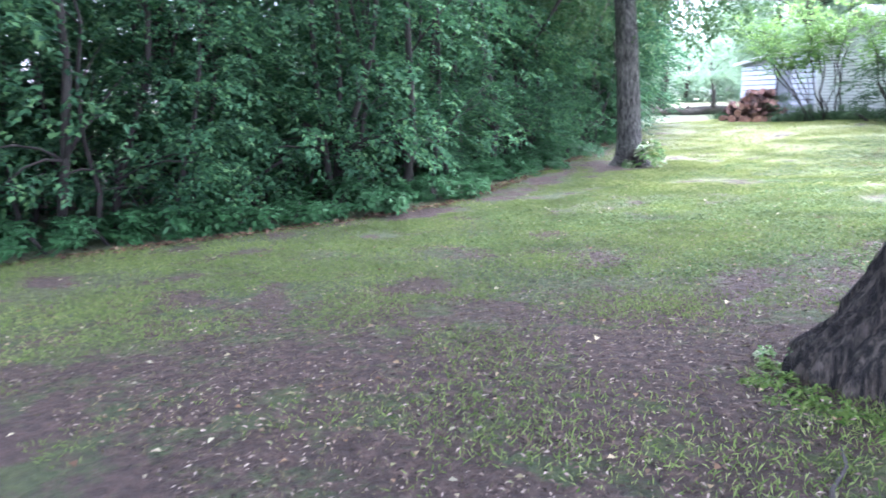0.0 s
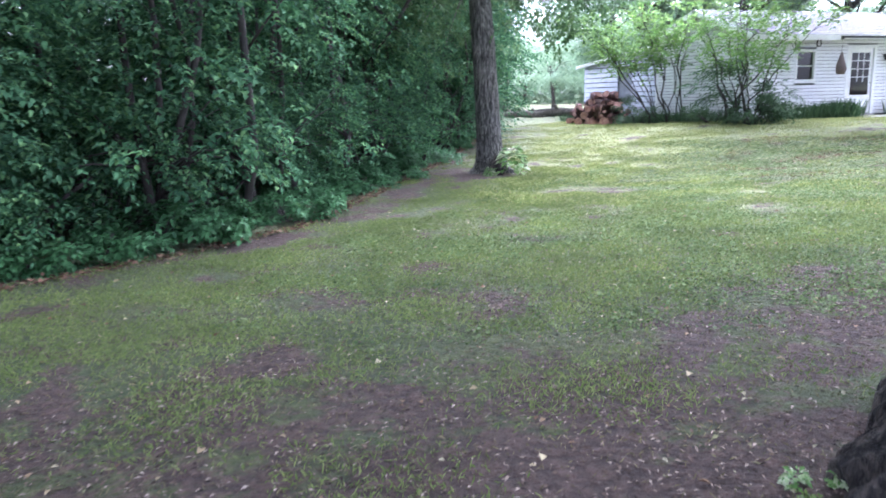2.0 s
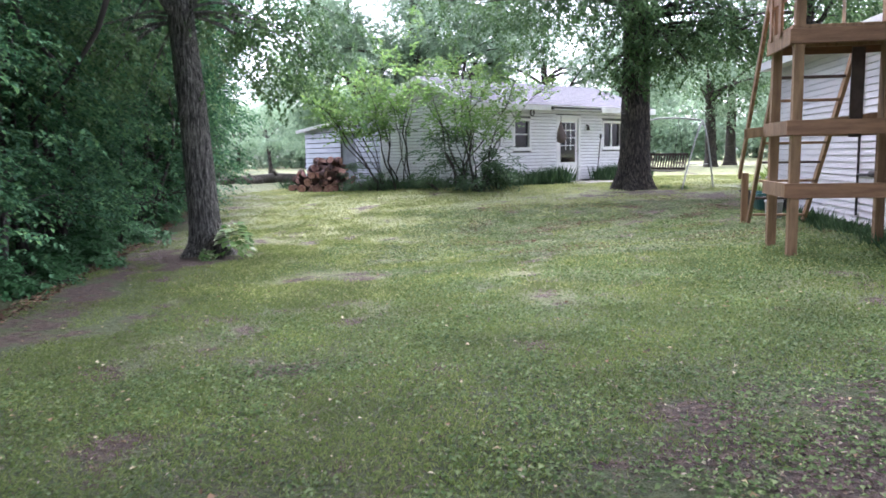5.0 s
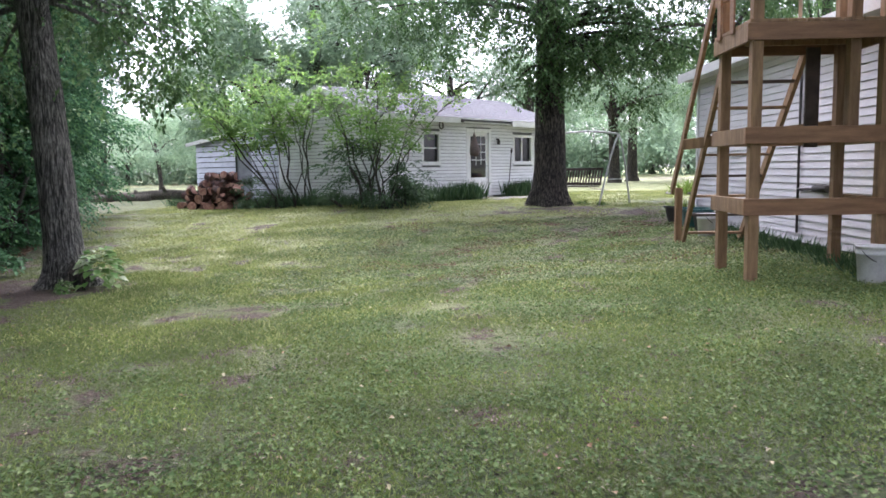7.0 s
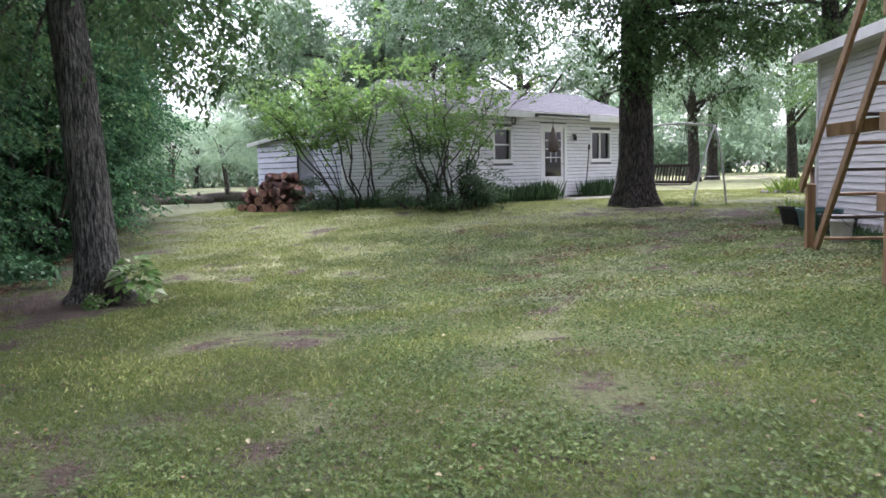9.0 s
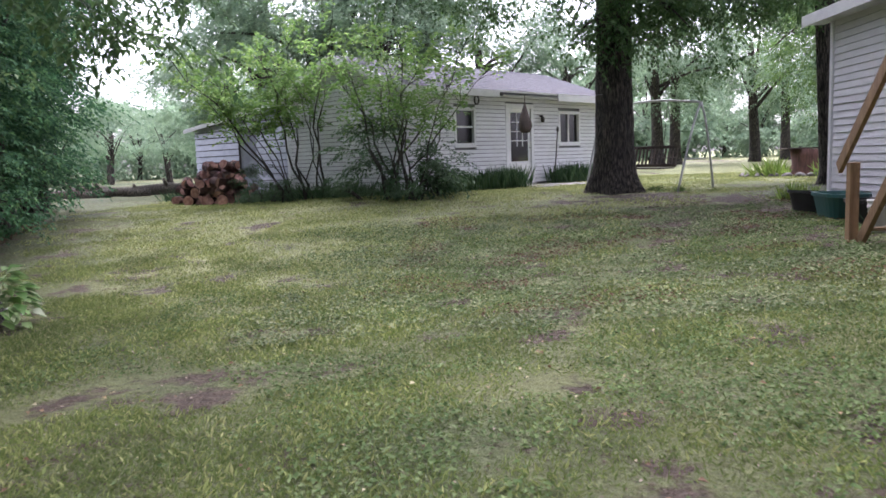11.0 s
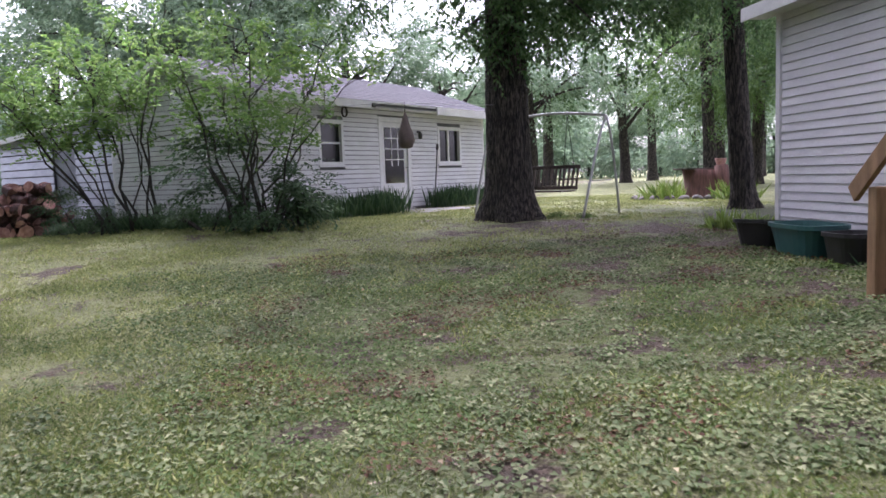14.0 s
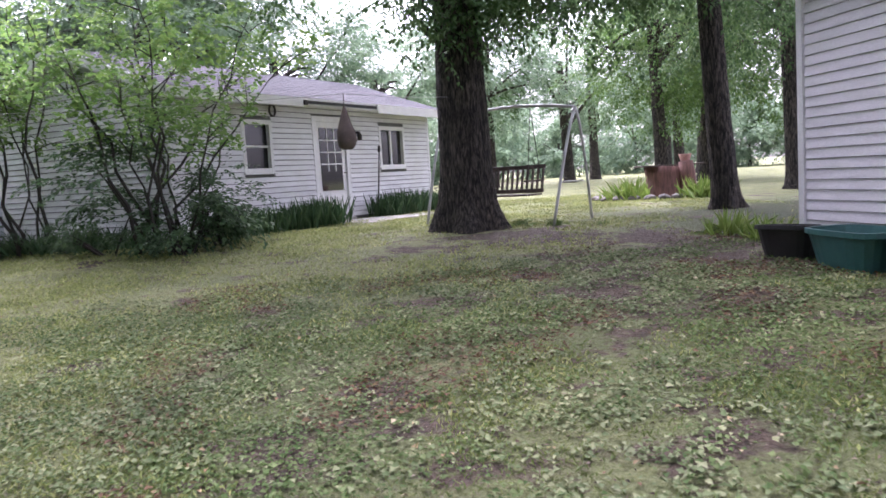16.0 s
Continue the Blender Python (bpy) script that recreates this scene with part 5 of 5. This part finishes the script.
part("twig", tube(bmesh.new(), [(-0.25, 0, 0), (-0.1, 0.015, 0.006), (0.1, -0.01, 0.004), (0.25, 0.02, 0)], [0.008, 0.009, 0.007, 0.005], 7, 0.2), TWIG, t)


# ---- firewood, log, stump, swing ----
def firewood(seed, r, long, cut):
    bm = bmesh.new()
    seg = 12
    rng = random.Random(seed)
    arc = 2 * math.pi if cut == 0 else math.pi * (1.0 if cut == 1 else 0.6)
    n = seg if cut == 0 else 9
    rim = [(r * rng.uniform(0.93, 1.06) * math.cos(arc * k / (n if cut == 0 else n - 1)), r * rng.uniform(0.93, 1.06) * math.sin(arc * k / (n if cut == 0 else n - 1))) for k in range(n)]
    if cut == 2:
        rim.append((0, 0))
    return rim, long


def log_piece(parent_name, rim, long, m, label):
    t = base(parent_name, m, label, "firewood", "stacked firewood")
    bm = bmesh.new()
    a = [bm.verts.new((x, -long / 2, z)) for x, z in rim]
    b = [bm.verts.new((x, long / 2, z)) for x, z in rim]
    for k in range(len(rim)):
        bm.faces.new((a[k], b[k], b[(k + 1) % len(rim)], a[(k + 1) % len(rim)]))
    bmesh.ops.recalc_face_normals(bm, faces=bm.faces)
    part("bark", bm, LOG_BARK, t)
    for y in (-long / 2 - 0.003, long / 2 + 0.003):
        bm = bmesh.new()
        c = bm.verts.new((sum(p[0] for p in rim) / len(rim), y, sum(p[1] for p in rim) / len(rim)))
        ring = [bm.verts.new((x * 0.97, y, z * 0.97)) for x, z in rim]
        for k in range(len(rim)):
            bm.faces.new((c, ring[k], ring[(k + 1) % len(rim)]))
        part("cut_end", bm, CUT_WOOD, t, "pale sawn end")
    return t


rf = random.Random(8)
KINDS = []
for k in range(6):
    rim, long = firewood(k, rf.uniform(0.12, 0.155), rf.uniform(0.36, 0.46), k % 3)
    KINDS.append(log_piece("firewood_log", rim, long, pose(0, 0, 0), ("round log of reddish firewood in the pile" if k % 3 == 0 else "split log of reddish firewood in the pile")))
PILE = pose(-11.55, 30.4, 0, 0, 0, -36)
count = 0
for layer, (n, rows) in enumerate([(10, 3), (9, 3), (8, 3), (6, 2), (4, 2)]):
    for row in range(rows):
        for i in range(n):
            lx = (i - (n - 1) / 2) * 0.265 + 0.13 * (layer % 2) + rf.uniform(-0.06, 0.06) + 0.1 * layer
            ly = (row - (rows - 1) / 2) * 0.42 + rf.uniform(-0.08, 0.08) + 0.05 * layer
            q = PILE @ Vector((lx, ly, 0))
            loose = layer >= 1
            m = pose(q.x, q.y, ground_z(q.x, q.y) + 0.13 + layer * 0.235 + rf.uniform(-0.02, 0.02), rf.uniform(-28, 28) * loose, rf.uniform(0, 360), 12 + rf.uniform(-12, 12) + loose * rf.uniform(-45, 45))
            put_m = KINDS[count % 6]
            if count < 6:
                put_m.matrix_basis = m
            else:
                copy_thing(put_m, m)
            count += 1


def lying_log(name, a, b, r0, r1, label, seed, stubs=0):
    a, b = Vector(a), Vector(b)
    t = base(name, Matrix.Translation(a), label, "log", "felled logs")
    n = 10
    rl = random.Random(seed)
    pts = [(b - a) * (i / (n - 1)) + Vector((0, 0, 0.06 * math.sin(i * 1.3))) for i in range(n)]
    part("log_body", tube(bmesh.new(), pts, [r0 + (r1 - r0) * i / (n - 1) for i in range(n)], 18, 0.18, seed), OLD_LOG, t)
    for i in range(stubs):
        p = pts[2 + 2 * i]
        part("branch_stub", tube(bmesh.new(), [p, p + Vector((rl.uniform(-0.3, 0.3), -0.4, rl.uniform(0.2, 0.6)))], [0.1, 0.07], 8, 0.1), OLD_LOG, t)


lying_log("fallen_log", (-21.6, 40.2, 0.27), (-15.2, 40.8, 0.30), 0.20, 0.26, "long weathered fallen log on the grass", 1, 3)
lying_log("fallen_log", (-21.4, 38.2, 0.22), (-17.6, 39.4, 0.25), 0.16, 0.2, "shorter weathered log beside the long one", 2, 1)
for i, (x, y) in enumerate([(-14.6, 38.2), (-14.0, 38.5), (-14.3, 38.0), (-13.6, 38.3), (-14.1, 38.1)]):
    copy_thing(KINDS[i], pose(x, y, ground_z(x, y) + 0.15 + 0.15 * (i > 2), 5, 40 * i, 60 * i))

SW = pose(0.31, 26.06, 0.0, 0, 0, -50)


def the_swing():
    s = base("garden_swing", SW, "weathered garden swing bench on a pale pipe frame", "swing")
    zt, zg = 2.18, 0.33
    for x in (-1.35, 1.25):
        for y in (-0.62, 0.62):
            pts = [Vector((x + 0.12 * (x > 0) * (1 - f), y * f ** 0.75, zt + (zg - 0.03 - zt) * f)) for f in [k / 8 for k in range(9)]]
            part("frame_leg", tube(bmesh.new(), pts, [0.024] * 9, 8), GALVANISED, s, "curved pale metal leg")
        part("frame_stay", tube(bmesh.new(), [(x, -0.36, 1.0), (x, 0.36, 1.0)], [0.014] * 2, 6), GALVANISED, s)
    part("top_bar", tube(bmesh.new(), [Vector((-1.4 + 2.75 * f, 0, zt + 0.12 * math.sin(math.pi * f))) for f in [k / 8 for k in range(9)]], [0.026] * 9, 8), GALVANISED, s)
    for x in (-1.0, 0.52):
        for y in (-0.2, 0.26):
            part("hanging_rod", tube(bmesh.new(), [(x, 0, zt + 0.06), (x, y, 0.92)], [0.007] * 2, 6), IRON, s)
        part("arm_rest", boxed((x - 0.03, -0.26, 1.02), (x + 0.03, 0.3, 1.05), 0.006), DARK_WOOD, s)
    for i in range(5):
        part("seat_slat", boxed((-1.0, -0.24 + i * 0.1, 0.79), (0.52, -0.16 + i * 0.1, 0.82), 0.004), DARK_WOOD, s)
    part("back_rail", beam((-1.0, 0.30, 0.86), (0.52, 0.30, 0.86), 0.03, 0.07), DARK_WOOD, s)
    part("back_rail", beam((-1.0, 0.40, 1.27), (0.52, 0.40, 1.27), 0.03, 0.07), DARK_WOOD, s)
    for i in range(15):
        x = -0.97 + i * 0.104
        part("back_slat", beam((x, 0.295, 0.84), (x, 0.395, 1.26), 0.02, 0.05, 0.003, (0, 1, 0)), DARK_WOOD, s)


the_swing()


def the_stump():
    x, y = 6.0, 31.6
    t = base("stump_table", pose(x, y, ground_z(x, y)), "reddish broken stump with a board laid on it", "stump")
    bm = tube(bmesh.new(), [(0, 0, -0.1), (0, 0, 0.05), (0.02, 0, 0.3), (0.02, 0, 0.55), (0.03, 0, 0.75)], [0.62, 0.56, 0.5, 0.5, 0.5], 26, 0.14, 4)
    part("stump", bm, STUMP_WOOD, t)
    part("side_post", tube(bmesh.new(), [(0.35, -0.5, -0.1), (0.35, -0.5, 0.5), (0.33, -0.48, 0.86)], [0.24, 0.2, 0.17], 14, 0.2, 3), STUMP_WOOD, t)
    part("board", boxed((-0.75, -0.35, 0.76), (1.0, 0.2, 0.80), 0.008), DARK_WOOD, t, "dark plank laid across the stump")
    part("pot", tube(bmesh.new(), [(0.33, -0.46, 0.84), (0.33, -0.46, 0.87), (0.33, -0.46, 1.0), (0.33, -0.46, 1.04)], [0.10, 0.11, 0.15, 0.16], 16), CUT_WOOD, t, "small terracotta pot")


the_stump()
bm = bmesh.new()
bmesh.ops.create_icosphere(bm, subdivisions=2, radius=0.15)
for v in bm.verts:
    v.co *= 1 + 0.3 * noise.noise(v.co * 6)
    v.co.z *= 0.6
stone = part("garden_stone", bm, STONE)
tagged(stone, "grey field stone edging the stump bed", "stone", "stones round the stump bed")
for i in range(26):
    a = 2 * math.pi * i / 26
    x, y = 5.6 + 1.5 * math.cos(a) + rf.uniform(-0.1, 0.1), 31.2 + 1.4 * math.sin(a)
    m = pose(x, y, ground_z(x, y) + 0.04, 0, 0, rf.uniform(0, 360))
    if i == 0:
        stone.matrix_basis = m
    else:
        copy_thing(stone, m)

# hanging sack and the line that it hangs from
t = base("hanging_sack", pose(-2.57, 23.3, 1.62), "dark brown sack hanging from a wire", "sack")
part("sack_body", tube(bmesh.new(), [(0, 0, 0), (0, 0, 0.02), (0.01, 0, 0.12), (0, 0, 0.24), (0, 0, 0.36), (0, 0, 0.5), (0, 0, 0.56)], [0.05, 0.10, 0.125, 0.11, 0.07, 0.03, 0.012], 14, 0.25, 5), SACKING, t)
part("cord", tube(bmesh.new(), [(0, 0, 0.55), (0, 0, 0.72)], [0.006] * 2, 6), IRON, t)
t = base("washing_line", pose(0, 0, 0), "thin wire washing line from oak to bush", "wire")
part("wire", tube(bmesh.new(), [*bend((-0.85, 25.1, 2.42), (-2.57, 23.3, 2.33), 0.02, 5), *bend((-2.57, 23.3, 2.33), (-8.3, 25.4, 2.5), 0.05, 7)[1:]], [0.0035] * 11, 6), GALVANISED, t)
q = HOUSE @ Vector((5.62, -0.35, 0))
t = base("garden_stake", pose(q.x, q.y, ground_z(q.x, q.y), 2, 5, 50), "thin dark iron stake before the house wall", "stake")
part("rod", tube(bmesh.new(), [(0, 0, -0.05), (0, 0, 1.5)], [0.016] * 2, 6), IRON, t)
part("knob", tube(bmesh.new(), [(0, 0, 1.5), (0, 0, 1.55), (0, 0, 1.66)], [0.02, 0.04, 0.03], 8), IRON, t)


# ---- grass, clover, litter ----
def scatter(rng, n, x0, x1, y0, y1, keep):
    out = []
    while len(out) < n:
        x, y = rng.uniform(x0, x1), rng.uniform(y0, y1)
        if x > edge_x(y) + 0.1 and keep(x, y, rng.random()):
            out.append((x, y, ground_z(x, y)))
    return np.array(out)


def patchy(x, y, f):
    return noise.noise((x * f, y * f, 7.7))


def grass(name, n, area, h, w, seed, label, material, keep, flat=0.0, category="grass"):
    rng = np.random.default_rng(seed)
    P = scatter(rng, n, *area, keep)
    D = np.stack([rng.normal(size=n) * (1.0 + flat), rng.normal(size=n) * (1.0 + flat), np.ones(n)], 1)
    if flat:
        P[:, 2] += rng.uniform(0.005, 0.04, n) if flat < 2 else rng.uniform(0.001, 0.008, n)
        D[:, 2] = rng.normal(size=n) * 0.25
        N = np.array([0, 0, 1.0]) + unit(rng, n) * 0.45
    else:
        N = unit(rng, n) * np.array([1, 1, 0.6]) + np.array([0, 0, 0.5])
    L = h * rng.uniform(0.5, 1.3, n)
    ob = leaf_cloud(name, P, D, N, L, w * rng.uniform(0.7, 1.3, n) if not flat else L * w * rng.uniform(0.7, 1.2, n), material)
    return tagged(ob, label, category, kind="stuff")


thin = lambda x, y, r: r > bareness(x, y) * 1.75 - 0.12 + 0.9 * patchy(x, y, 1.1)
clumped = lambda x, y, r: 0.8 * patchy(x, y, 0.7) + 0.8 * patchy(x, y, 2.6) > -0.12 + 0.6 * bareness(x, y) - 0.05 * (x + 3) + 0.7 * (r - 0.5)
grass("grass_near", 300000, (-11.0, 2.0, 1.0, 24.0), 0.04, 0.0065, 91, "short sparse green lawn grass", BLADE, lambda x, y, r: thin(x, y, r - 0.9 * smooth((y - 14) / 9)))
grass("grass_far", 120000, (-14.0, 5.5, 11.0, 36.0), 0.055, 0.014, 92, "short pale lawn grass", BLADE_LIT, lambda x, y, r: thin(x, y, r) and r < 0.25 + 0.75 * open_light(x, y))
grass("clover", 78000, (-6.5, 2.0, 4.6, 21.5), 0.031, 0.8, 93, "low pale clover and plantain among the grass", CLOVER, clumped, 1.0, "clover")
grass("plantain", 34000, (-5.5, 2.4, 14.0, 21.8), 0.040, 0.75, 97, "pale broad-leaved weeds trodden into the lawn", PLANTAIN, lambda x, y, r: 0.6 * patchy(x, y, 0.6) + 1.1 * patchy(x, y, 3.4) > -0.32 + 0.85 * bareness(x, y) + 0.7 * (r - 0.5), 1.0, "weeds")
grass("rusty_weeds", 7000, (-4.5, 2.0, 14.5, 22.0), 0.04, 0.6, 98, "rust-brown withered weeds in patches", RUSTY, lambda x, y, r: patchy(x + 40, y, 0.9) > 0.1, 1.0, "weeds")
grass("wood_chips", 22000, (-6.0, 2.0, 1.2, 21.0), 0.026, 0.45, 96, "small dark chips and twigs on the soil", DEBRIS, lambda x, y, r: r < bareness(x, y) * 1.2, 2.0, "litter")
grass("dry_stalks", 12000, (-6.5, 1.5, 1.2, 9), 0.032, 0.0045, 101, "dry pale grass stalks on the bare soil", STRAW, lambda x, y, r: r < 0.15 + 0.9 * bareness(x, y) + 0.6 * patchy(x, y, 1.4))
grass("near_chips", 10000, (-4.5, 1.5, 1.2, 8.5), 0.030, 0.35, 102, "dark chips and twigs under the oak", DEBRIS, lambda x, y, r: r < 0.1 + bareness(x, y), 1.0, "litter")
grass("near_litter", 700, (-5, 1.5, 1.2, 9), 0.034, 0.5, 99, "small fallen leaves and scraps on the soil", SCRAP, lambda x, y, r: r < 0.3 + bareness(x, y), 1.0, "litter")
grass("leaf_litter", 2600, (-9, 3, 1, 26), 0.038, 0.7, 94, "scattered pale fallen leaves", LITTER, lambda x, y, r: True, 1.0, "litter")
grass("edge_litter", 2600, (-13.5, -5.5, 1, 26), 0.06, 0.7, 95, "brown leaf litter along the woods", LITTER_DARK, lambda x, y, r: x < edge_x(y) + 0.35, 1.0, "litter")
